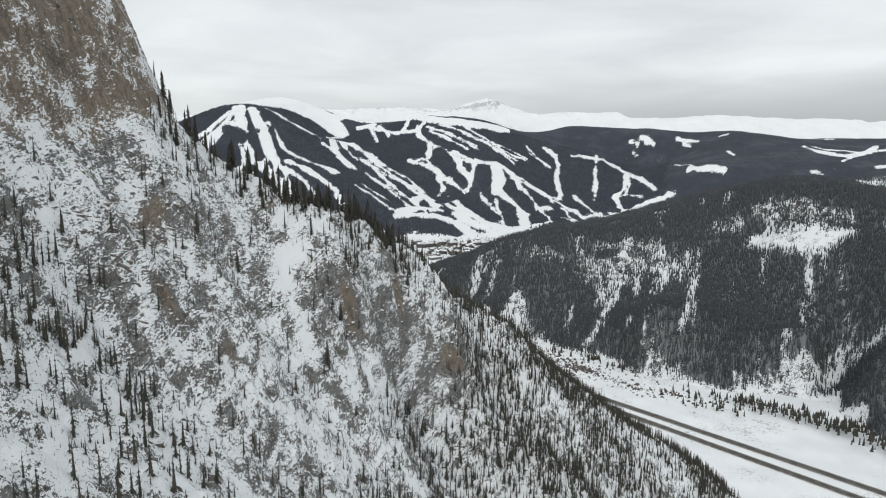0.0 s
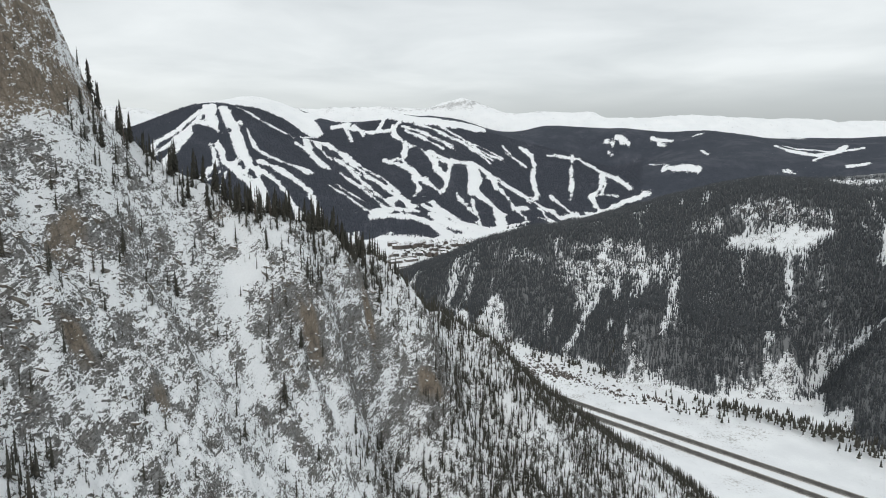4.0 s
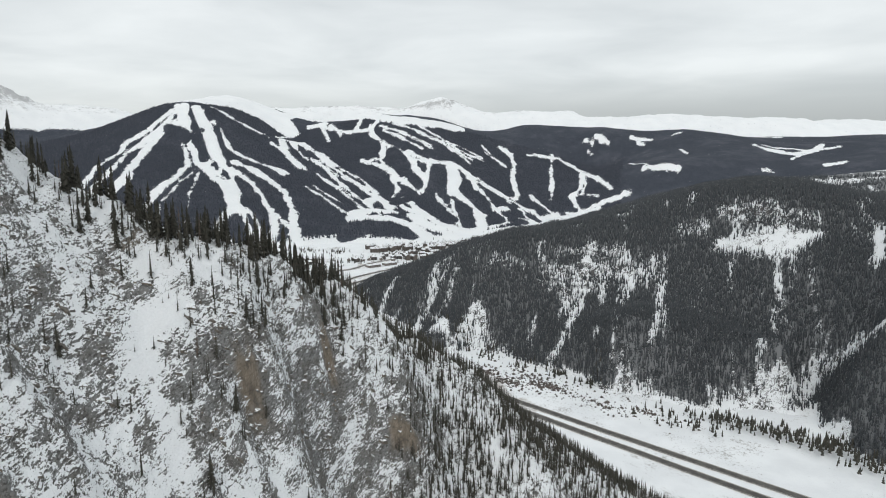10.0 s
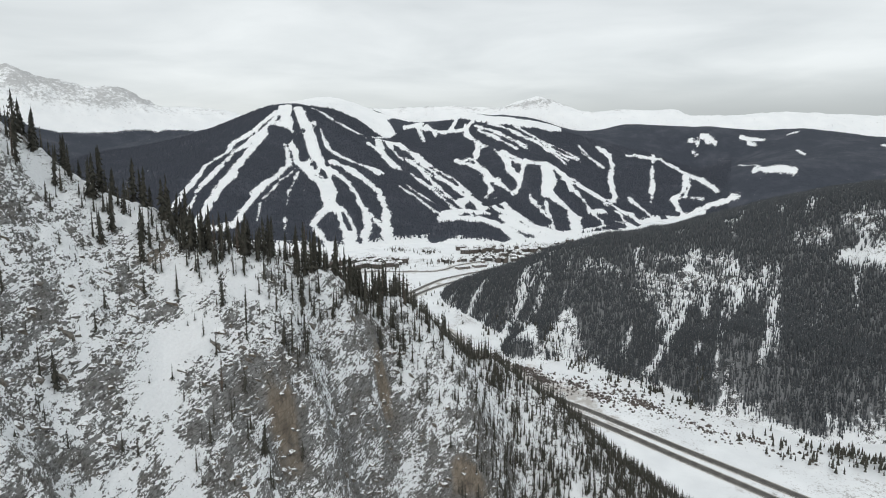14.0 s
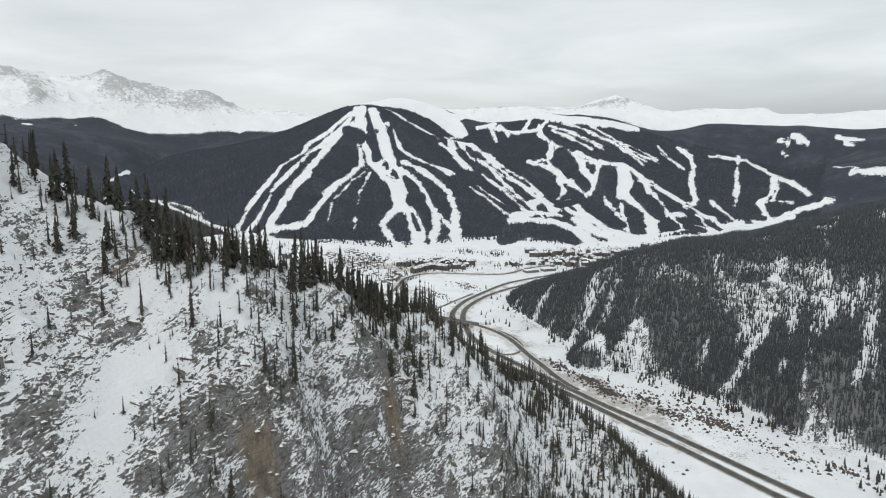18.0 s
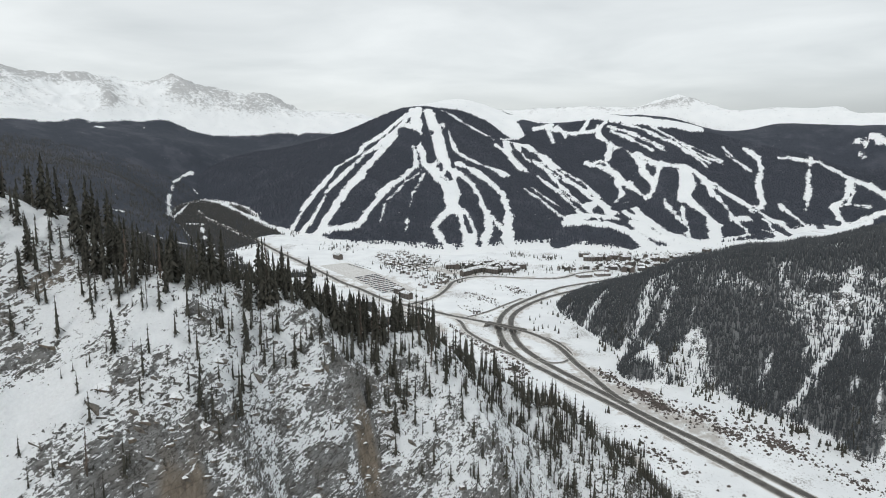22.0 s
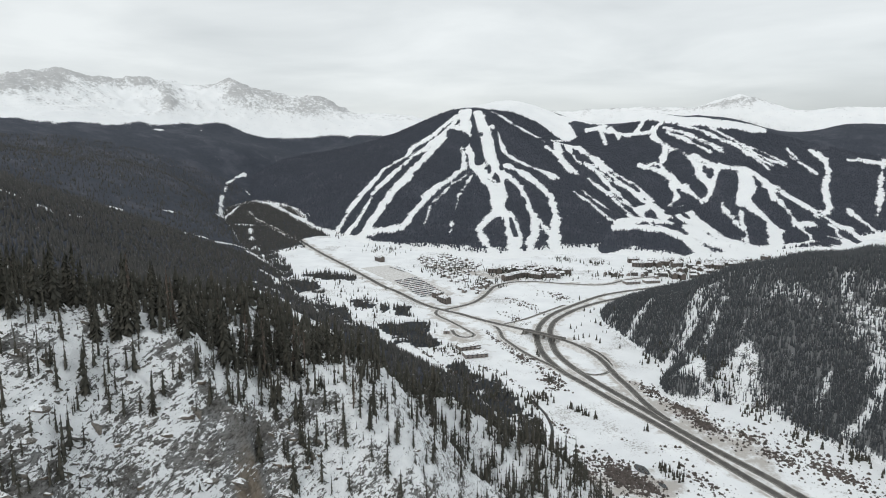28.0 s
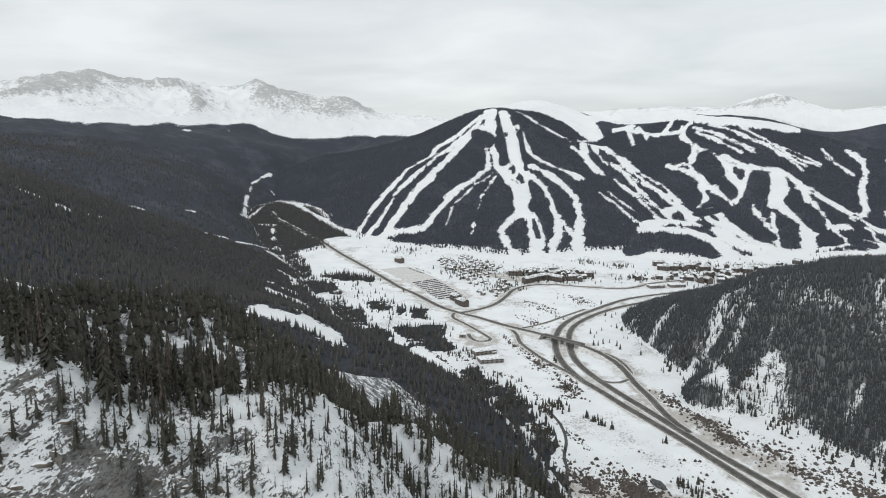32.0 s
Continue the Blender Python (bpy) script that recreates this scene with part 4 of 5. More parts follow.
def spruce_crown(rng, whorls, blades, width, thick=True):
    """Whorls of drooping boughs round a thin core, one unit high."""
    v, f = [], []
    core = len(v)
    for k in range(5):
        v.append((0.27 * width * math.cos(k * 1.2566), 0.27 * width * math.sin(k * 1.2566), 0.10))
    v.append((0, 0, 1.0))
    f += [(core + k, core + (k + 1) % 5, core + 5) for k in range(5)]
    for w in range(whorls):
        t = w / (whorls - 1)
        z = 0.10 + 0.84 * t
        reach = width * (1 - t) ** 0.7 * (0.75 + 0.35 * rng.random()) + 0.012
        start = rng.random() * 6.28
        for b in range(blades):
            if rng.random() < 0.26:
                continue
            a = start + 6.283 * b / blades + 0.8 * (rng.random() - 0.5)
            r = reach * (0.35 + 0.95 * rng.random() ** 1.3)
            half = 0.22 * r + 0.006
            drop = (0.25 + 0.5 * rng.random()) * r + 0.02
            z = 0.10 + 0.84 * t + 0.03 * (rng.random() - 0.5)
            c, s = math.cos(a), math.sin(a)
            n = len(v)
            v += [(0, 0, z + 0.035), (0.6 * r * c - half * s, 0.6 * r * s + half * c, z - 0.55 * drop), (r * c, r * s, z - drop),
                  (0.6 * r * c + half * s, 0.6 * r * s - half * c, z - 0.55 * drop), (0.55 * r * c, 0.55 * r * s, z - 0.55 * drop - 0.035)]
            f += [(n, n + 1, n + 2), (n, n + 2, n + 3)]
            if thick:
                f += [(n + 1, n + 4, n + 2), (n + 4, n + 3, n + 2)]
    return v, f


def trunk_shape(radius, height):
    v = [(radius * (1 - 0.8 * q) * math.cos(k * 1.0472), radius * (1 - 0.8 * q) * math.sin(k * 1.0472), -0.06 + (height + 0.06) * q) for q in (0, 1) for k in range(6)]
    return v, [(k, (k + 1) % 6, 6 + (k + 1) % 6, 6 + k) for k in range(6)]


def cone_shape(rng, tiers, sides, width, ragged=0.5):
    """A plain small conifer for woods far off: ragged tiers of one unit's height."""
    v, f = [], []
    for q in range(tiers):
        z0, z1 = 0.02 + 0.80 * q / tiers, 1.0 if q == tiers - 1 else 0.02 + 0.80 * (q + 1) / tiers + 0.16
        r = width * (1 - q / (tiers + 0.7))
        n, turn = len(v), rng.random() * 6
        for k in range(sides):
            rr = r * (0.95 - 0.5 * ragged + ragged * rng.random())
            v.append((rr * math.cos(turn + 6.283 * k / sides), rr * math.sin(turn + 6.283 * k / sides), z0 + 0.05 * rng.random()))
        v.append((0.02 * (rng.random() - 0.5), 0, z1))
        f += [(n + k, n + (k + 1) % sides, n + sides) for k in range(sides)]
    return v, f


def stuff_of(name, shapes, x, y, z, tall, material, rng, label, category, spin=6.283):
    """Many small plants as one mesh of kind stuff."""
    verts, faces, at = [], [], 0
    pick, turn, fat = rng.integers(0, len(shapes), len(x)), rng.random(len(x)) * spin, 0.8 + 0.5 * rng.random(len(x))
    for k, (v, f) in enumerate(shapes):
        v, f, w = np.array(v), np.array(f), np.where(pick == k)[0]
        if not len(w):
            continue
        c, s, t = np.cos(turn[w])[:, None], np.sin(turn[w])[:, None], tall[w][:, None]
        wide = t * fat[w][:, None]
        px = (v[None, :, 0] * c - v[None, :, 1] * s) * wide + x[w][:, None]
        py = (v[None, :, 0] * s + v[None, :, 1] * c) * wide + y[w][:, None]
        verts.append(np.stack([px, py, v[None, :, 2] * t + z[w][:, None]], -1).reshape(-1, 3))
        faces.append((f[None] + np.arange(len(w))[:, None, None] * len(v) + at).reshape(-1, f.shape[1]))
        at += len(w) * len(v)
    verts, faces = np.concatenate(verts).astype(np.float32), np.concatenate(faces).astype(np.int32)
    me = bpy.data.meshes.new(name)
    me.vertices.add(len(verts))
    me.vertices.foreach_set("co", verts.ravel())
    me.loops.add(faces.size)
    me.polygons.add(len(faces))
    me.loops.foreach_set("vertex_index", faces.ravel())
    me.polygons.foreach_set("loop_start", np.arange(len(faces), dtype=np.int32) * faces.shape[1])
    me.update(calc_edges=True)
    me.materials.append(material)
    return tagged(new(name, me), label, category, kind="stuff")


rng = np.random.default_rng(5)

# trees of the bluff: thin on the face, thick along the crest, beyond it and on the apron


def bluff_density(x, y, z):
    p = np.array(CREST, float)
    edge = np.interp(x, p[:, 0], p[:, 1])
    gap = line_gap(x, y, CREST)
    beyond = y > edge
    clump = fbm(x, y, 34, 3, 71)
    face = 0.11 * np.clip(1.0 + 2.8 * clump, 0.15, 3.0) * np.where(y < 62, 0.55, 1)
    belt = 0.23 * np.clip(1.2 - gap / np.where(y > 140, 66, 36), 0, 1) * np.clip(1.1 + 1.5 * clump, 0.3, 2)
    belt = belt * np.where(x < -100, 0.55, 1)
    d = np.where(beyond, np.where(gap < 110, 0.10, 0.06), np.maximum(face, belt))
    apron = np.clip((x + 50) / 30, 0, 1) * np.clip((y - 105) / 50, 0, 1)
    d = np.maximum(d, 0.27 * apron * np.clip(1.0 + 1.6 * clump, 0.25, 2))
    return d * (1 - 0.85 * snowed(x, y)) * (1 - 0.8 * cliff_steps(x, y)[1])


n = 105000
tx, ty = rng.uniform(-240, 160, n), rng.uniform(-70, 650, n)
tz = bluff_z(tx, ty)
steep = np.hypot(bluff_land(tx + 2, ty) - bluff_land(tx - 2, ty), bluff_land(tx, ty + 2) - bluff_land(tx, ty - 2)) / 4
keep = (rng.random(n) < bluff_density(tx, ty, tz) * 400 * 720 / n) & (tz > floor_z(tx, ty) + 2) & (steep < 3.0) & ~((tx < -126) & (ty < 112))
tx, ty, tz = tx[keep], ty[keep], tz[keep]
tall = (2.4 + 8.0 * rng.random(len(tx)) ** 1.3) * np.where(ty > np.interp(tx, *np.array(CREST, float).T) - 16, 1.25, 0.85)
near = np.where((ty < 205) & (tx < -25) & (tx > -135) & (ty > 30))[0]
near = near[np.argsort(-tall[near])][:300]
shape_rng = random.Random(3)
crowns = [raw_mesh("crown", *spruce_crown(shape_rng, 24, 8, w), needles) for w in (0.10, 0.125, 0.145, 0.09, 0.11, 0.155)]
crowns.append(raw_mesh("crown", *spruce_crown(shape_rng, 18, 4, 0.075, False), dead_needles))
trunk_mesh = raw_mesh("trunk", *trunk_shape(0.022, 0.85), bark)
models = []
for crown_mesh in crowns:
    tree = new("spruce_tree")
    new("trunk", trunk_mesh).parent = tree
    new("crown", crown_mesh).parent = tree
    models.append(tagged(tree, "dark green spruce on a snowy slope", "tree", "spruces on the bluff"))
for j, k in enumerate(near):
    m = pose(tx[k], ty[k], tz[k] - 0.25, rng.uniform(-3, 3), rng.uniform(-3, 3), rng.uniform(0, 360))
    tree = models[j] if j < len(models) else copy_thing(models[j % 7], m)
    tree.matrix_basis = m @ Matrix.Diagonal((tall[k], tall[k], tall[k], 1))
    if j % 7 == 6:
        tagged(tree, "thin grey-brown dead spruce in the snow")
    elif tall[k] > 10:
        tagged(tree, "tall dark spruce on the bluff's crest")
    elif tall[k] < 6:
        tagged(tree, "short dark spruce among snowy rocks")
rest = np.setdiff1d(np.arange(len(tx)), near)
mid_shapes = [spruce_crown(shape_rng, 7, 5, w, False) for w in (0.15, 0.175, 0.20, 0.125)]
close = (ty[rest] < np.minimum(330, np.interp(tx[rest], *np.array(CREST, float).T) + 28))
for name, sel, shapes in (("bluff_spruces", rest[close], mid_shapes), ("bluff_forest", rest[~close], [cone_shape(shape_rng, 3, 6, w) for w in (0.13, 0.15, 0.17)])):
    stuff_of(name, shapes, tx[sel], ty[sel], tz[sel] - 0.3, tall[sel], needles, rng, "dark spruces over the bluff's snow", "forest")

# blocks of rock breaking out of the bluff
block_mat = Mat("broken_rock", 0.85, 0.2)
grain = block_mat.noise(1.4, 6, 0.7)
block_stone = block_mat.mix(block_mat.step(block_mat.noise(0.05, 3), 0.42, 0.58), (0.19, 0.185, 0.175), (0.20, 0.165, 0.13))
block_stone = block_mat.mix(block_mat.step(grain, 0.40, 0.72), block_stone, (0.06, 0.055, 0.05))
block_snow = block_mat.step(block_mat.math("ADD", block_mat.upright(), block_mat.math("MULTIPLY", block_mat.math("SUBTRACT", grain, 0.5), 0.9)), 0.62, 0.74)
block_mat.bump(grain, 0.6, 0.35)
block_rock = block_mat.colour(block_mat.mix(block_snow, block_stone, SNOW))


def block_shape(rng, long, high):
    """An angular slab of rock, tilted like the strata, of about unit size."""
    bm = bmesh.new()
    for _ in range(13):
        a, b = rng.uniform(0, 6.283), rng.uniform(-1, 1)
        q = math.sqrt(1 - b * b) * rng.uniform(0.7, 1.1)
        bm.verts.new((long * q * math.cos(a), 0.62 * q * math.sin(a), high * b))
    bmesh.ops.convex_hull(bm, input=bm.verts[:])
    for v in [v for v in bm.verts if not v.link_faces]:
        bm.verts.remove(v)
    bmesh.ops.triangulate(bm, faces=bm.faces[:])
    tilt = Euler((rng.uniform(-0.4, 0.2), rng.uniform(0.3, 0.75), 0.7)).to_matrix()
    bm.verts.index_update()
    v, f = [tuple(tilt @ p.co) for p in bm.verts], [tuple(p.index for p in q.verts) for q in bm.faces]
    bm.free()
    return v, f


n = 12000
kx, ky = rng.uniform(-155, 45, n), rng.uniform(-20, 245, n)
kz = bluff_z(kx, ky)
craggy = 1 - cut(kx, ky, ROCK_ZONES, 1.0, 14)
keep = (rng.random(n) < 0.75 * craggy + np.clip(fbm(kx, ky, 30, 4, 77) * 1.5 - 0.12, 0.02, 0.8)) & (ky < np.interp(kx, *np.array(CREST, float).T) + 4) & (snowed(kx, ky) < 0.3)
kx, ky, kz, craggy = kx[keep], ky[keep], kz[keep], craggy[keep]
size = 0.3 + 1.05 * rng.random(len(kx)) ** 2.2 + 0.5 * craggy * rng.random(len(kx))
shapes = [block_shape(shape_rng, long, high) for long, high in ((1.3, 0.7), (1.5, 0.6), (1.1, 0.8), (1.4, 0.75), (1.7, 0.65))]
big = np.argsort(-size)[:240]
block_meshes = [raw_mesh("rock", v, f, block_rock) for v, f in shapes]
for j, k in enumerate(big):
    ob = tagged(new("boulder", block_meshes[j % 5]), "grey broken boulder capped with snow" if craggy[k] < 0.5 else "tan and grey boulder of a rock face", "rock", "boulders on the bluff")
    ob.matrix_basis = pose(kx[k], ky[k], kz[k] - 0.2 * size[k], 0, 0, rng.uniform(-20, 20)) @ Matrix.Diagonal((size[k], size[k], size[k], 1))
sel = np.setdiff1d(np.arange(len(kx)), big)
stuff_of("broken_rocks", shapes, kx[sel], ky[sel], kz[sel] - 0.15 * size[sel], size[sel], block_rock, rng, "broken grey rocks and ledges in the snow", "rocks", 0.7)

# low brush poking through the bluff's snow
n = 6500
kx, ky = rng.uniform(-150, 40, n), rng.uniform(-40, 250, n)
keep = (rng.random(n) < np.clip(0.45 + 1.3 * fbm(kx, ky, 18, 3, 79), 0.05, 1)) & (snowed(kx, ky) < 0.4)
kx, ky = kx[keep], ky[keep]
stuff_of("bluff_brush", [spruce_crown(shape_rng, 3, 4, w, False) for w in (0.25, 0.35, 0.5)], kx, ky, bluff_z(kx, ky) - 0.15, rng.uniform(0.5, 1.6, len(kx)), needles, rng, "low dark brush and seedlings in the snow", "brush")

# the hill across the highway
n = 165000
r = np.sqrt(rng.uniform(560**2, 1450**2, n))
r[145000:] = np.sqrt(rng.uniform(1450**2, 2150**2, n - 145000))
a = np.radians(rng.uniform(-10, 44, n))
tx, ty = r * np.sin(a), r * np.cos(a)
tz = hill_z(tx, ty)
thin = hill_cover(tx, ty)
keep = (rng.random(n) < thin) & (tz > floor_z(tx, ty) + 3) & (tx > -260)
tx, ty, tz, r = tx[keep], ty[keep], tz[keep], r[keep]
tall = rng.uniform(7, 14, len(tx))
low = (r < 1000)
for name, sel, tiers, sides in (("hill_forest", low, 2, 4), ("hilltop_forest", ~low, 1, 4)):
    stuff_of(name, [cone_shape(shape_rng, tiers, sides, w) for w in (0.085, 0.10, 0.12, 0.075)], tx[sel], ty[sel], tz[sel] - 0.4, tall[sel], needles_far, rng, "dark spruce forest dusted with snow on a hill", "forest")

# the dark woods of the west slope
n = 52000
r = np.sqrt(rng.uniform(430**2, 1700**2, n))
r[36000:] = np.sqrt(rng.uniform(1700**2, 3400**2, n - 36000))
a = np.radians(rng.uniform(-70, -9, n))
tx, ty = r * np.sin(a), r * np.cos(a)
tz = west_z(tx, ty)
keep = (rng.random(n) < cut(tx, ty, WEST_OPEN + VALLEY_OPEN + FLOOR_HOLES, 0.5, 8, 8, 0.85)) & (tz > floor_z(tx, ty) + 5) & (tz < 405)
tx, ty, tz = tx[keep], ty[keep], tz[keep]
gx, gy = rng.uniform(-2300, -120, 90000), rng.uniform(640, 2600, 90000)
keep = (west_z(gx, gy) < floor_z(gx, gy) + 6) & (ski_z(gx, gy) < floor_z(gx, gy) + 4) & (rng.random(90000) < floor_wood(gx, gy) * 1.1)
gx, gy = gx[keep], gy[keep]
tx, ty, tz = np.append(tx, gx), np.append(ty, gy), np.append(tz, np.maximum(ground_z(gx, gy), west_z(gx, gy)))
stuff_of("west_forest", [cone_shape(shape_rng, 1, 5, w) for w in (0.13, 0.16, 0.19)], tx, ty, tz - 0.4, rng.uniform(7, 13, len(tx)), needles_west, rng, "dense dark spruce forest on the west slope", "forest")

# woods between the pistes
n = 75000
r = np.sqrt(rng.uniform(1750**2, 4000**2, n))
a = np.radians(rng.uniform(-46, 16, n))
tx, ty = r * np.sin(a), r * np.cos(a)
tz = ski_z(tx, ty)
keep = (np.maximum(cut(tx, ty, PISTES + SNOWFIELDS, 0.38, 12, 10, 0.82), 1 - cut(tx, ty, ISLANDS + ISLANDS_MORE, 0.38, 10, 5)) > 0.7) & (tz > floor_z(tx, ty) + 6) & (tz < 570)
tx, ty, tz = tx[keep], ty[keep], tz[keep]
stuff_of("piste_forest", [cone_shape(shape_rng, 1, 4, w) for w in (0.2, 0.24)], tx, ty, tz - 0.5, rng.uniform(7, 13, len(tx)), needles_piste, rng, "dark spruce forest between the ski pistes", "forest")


# ---- roads ----
def part(name, me, parent, label=""):
    ob = new(name, me)
    ob.parent = parent
    return tagged(ob, label)


def box_mesh(name, boxes, material, bevel=0.0):
    """Boxes (x, y, z, sizes) as one mesh, with softened edges."""
    bm = bmesh.new()
    for x, y, z, a, b, c in boxes:
        bmesh.ops.create_cube(bm, size=1, matrix=Matrix.Translation((x, y, z)) @ Matrix.Diagonal((a, b, c, 1)))
    if bevel:
        bmesh.ops.bevel(bm, geom=bm.edges[:], offset=bevel, segments=1, affect="EDGES")
    me = bpy.data.meshes.new(name)
    bm.to_mesh(me)
    bm.free()
    me.materials.append(material)
    return me


asphalt_mat = Mat("salted_asphalt", 0.75, 0.3)
asphalt = asphalt_mat.colour(asphalt_mat.mix(asphalt_mat.step(asphalt_mat.noise(0.12, 5, 0.6), 0.35, 0.7), (0.075, 0.071, 0.067), (0.135, 0.128, 0.12)))
slush_mat = Mat("ploughed_slush", 0.85, 0.2)
slush = slush_mat.colour(slush_mat.mix(slush_mat.step(slush_mat.noise(0.25, 5, 0.65), 0.3, 0.7), (0.52, 0.50, 0.475), (0.78, 0.78, 0.775)))
paint_mat = Mat("road_paint", 0.6, 0.3)
paint = paint_mat.colour(paint_mat.mix(paint_mat.noise(0.8), (0.50, 0.48, 0.42), (0.65, 0.64, 0.60)))
concrete_mat = Mat("bridge_concrete", 0.85, 0.2)
concrete = concrete_mat.colour(concrete_mat.mix(concrete_mat.step(concrete_mat.noise(0.5, 5), 0.3, 0.7), (0.20, 0.19, 0.175), (0.33, 0.32, 0.30)))
water_mat = Mat("dark_water", 0.12, 0.5)
water = water_mat.colour((0.02, 0.024, 0.026))


def smooth_line(points, step=7.0):
    """Even points on a smooth curve through the given ones, with headings."""
    p = np.array(points, float)
    p = np.concatenate([[2 * p[0] - p[1]], p, [2 * p[-1] - p[-2]]])
    out = []
    for k in range(1, len(p) - 2):
        a, b, c, d = p[k - 1:k + 3]
        for t in np.linspace(0, 1, max(2, int(np.hypot(*(c - b)) / step)), endpoint=False):
            out.append(0.5 * (2 * b + (c - a) * t + (2 * a - 5 * b + 4 * c - d) * t**2 + (3 * b - a - 3 * c + d) * t**3))
    out.append(p[-2])
    out = np.array(out)
    for _ in range(3):
        out[1:-1] = 0.25 * out[:-2] + 0.5 * out[1:-1] + 0.25 * out[2:]
    way = np.gradient(out, axis=0)
    return out, way / np.hypot(way[:, 0], way[:, 1])[:, None]


def ribbon(name, points, width, lift, material, offset=0.0, skirt=4.0, rise=None):
    """A road's surface with sloping sides down into the ground."""
    c, w = smooth_line(points)
    side = np.stack([w[:, 1], -w[:, 0]], -1)
    h = ground_z(c[:, 0], c[:, 1]) + lift + (rise(c[:, 0], c[:, 1]) if rise else 0)
    drop = (rise(c[:, 0], c[:, 1]) if rise else 0 * h) + skirt
    rows = []
    for s, down in ((-1, 1), (-1, 0), (1, 0), (1, 1)):
        e = c + side * (offset + s * (width / 2 + down * drop * 0.9)[:, None] if np.ndim(drop) else offset + s * (width / 2 + down * drop * 0.9))
        rows.append(np.stack([e[:, 0], e[:, 1], h - down * drop], -1))
    v = np.stack(rows, 1).reshape(-1, 3)
    f = [(4 * k + j, 4 * k + j + 1, 4 * k + j + 5, 4 * k + j + 4) for k in range(len(c) - 1) for j in range(3)]
    return raw_mesh(name, v, [q[::-1] for q in f], material)


def hump(x, y):
    return 7.2 * np.exp(-(((x + 250) ** 2 + (y - 1097) ** 2) / 95**2))


HIGHWAY_A = [(470, 375), (313, 518)] + HIGHWAY_A
HIGHWAY_B = [(500, 388), (353, 519)] + HIGHWAY_B
STATE_EAST = [(-28, 855), (-46, 875), (-67, 906), (-86, 940), (-112, 980), (-131, 1015), (-153, 1046), (-186, 1073), (-215, 1085)]
STATE_WEST = [(-285, 1110), (-330, 1131), (-394, 1156)] + STATE_ROAD[12:]
for name, line, width, label, rise in (
        ("highway", HIGHWAY_A, 10.5, "grey two-lane highway carriageway, salted, between snowbanks", None),
        ("highway", HIGHWAY_B, 10.5, "grey two-lane highway carriageway, salted, between snowbanks", None),
        ("state_road", STATE_EAST, 9.5, "grey ramp rising from the highway to the bridge", hump),
        ("state_road", STATE_WEST, 10.5, "grey road from the bridge up the side valley", hump),
        ("loop_ramp", LOOP_RAMP, 5.5, "narrow grey loop ramp in the snow", None),
        ("exit_ramp", EXIT_RAMP, 6.5, "narrow grey exit ramp in the snow", None),
        ("north_ramp", NORTH_RAMP, 5.5, "narrow grey ramp in the snow", None),
        ("village_road", VILLAGE_ROAD, 9.0, "grey road curving into the ski village", None),
        ("frontage_road", FRONTAGE, 6.0, "narrow snowy frontage road", None)):
    road = tagged(new(name, ribbon(name, line, width, 0.55, asphalt, rise=rise)), label, "road", kind="structure")
    part("verge", ribbon("verge", line, width + 3.6, 0.30, slush, rise=rise), road, "dirty ploughed snow")
    for s in (-1, 1):
        part("edge_line", ribbon("edge_line", line, 0.35, 0.58, paint, s * (width / 2 - 1.0), 0.02, rise), road, "faded white line")

# the bridge that carries the state road over both carriageways
bridge = tagged(new("highway_bridge"), "grey concrete road bridge over the highway", "bridge")
bridge.matrix_basis = pose(-250, 1097.5, float(ground_z(np.array(-250.0), np.array(1097.5))) + 0.55, 0, 0, math.degrees(math.atan2(25, -70)) + 180)
part("deck", box_mesh("deck", [(0, 0, 6.9, 80, 11.5, 0.9)], asphalt, 0.1), bridge)
for s in (-1, 1):
    part("parapet", box_mesh("parapet", [(0, 5.6 * s, 7.7, 80, 0.4, 1.1)], concrete, 0.06), bridge)
    part("abutment", box_mesh("abutment", [(38 * s, 0, 2.6, 4.5, 11, 8.2)], concrete, 0.1), bridge)
    for y in (1.6, 4.4):
        part("girder", box_mesh("girder", [(0, y * s, 5.9, 76, 0.7, 1.3)], concrete, 0.05), bridge)
for x in (-20, 0, 20):
    part("pier", box_mesh("pier", [(x, 0, 2.5, 1.2, 8, 6.4)], concrete, 0.2), bridge)

# a stream in the willows
stream = tagged(new("stream", ribbon("stream", [(-195, 844), (-164, 805), (-146, 765), (-140, 731), (-128, 710), (-125, 686), (-112, 660), (-95, 635)], 3.2, 0.22, water, skirt=0.5)), "narrow dark stream winding through snow", "stream", kind="structure")
for x, y, l in ((-42, 722, 12), (-150, 700, 9), (-20, 700, 7)):
    bm = bmesh.new()
    bmesh.ops.create_circle(bm, cap_ends=True, segments=18, radius=1)
    for v in bm.verts:
        v.co *= 0.8 + 0.35 * random.random()
        v.co.x *= l
        v.co.y *= l * 0.45
    me = bpy.data.meshes.new("pond")
    bm.to_mesh(me)
    bm.free()
    me.materials.append(water)
    pond = tagged(new("pond", me), "small open pond in the snow", "pond", kind="structure")
    pond.matrix_basis = pose(x, y, float(ground_z(np.array(float(x)), np.array(float(y)))) + 0.3, 0, 0, 130)

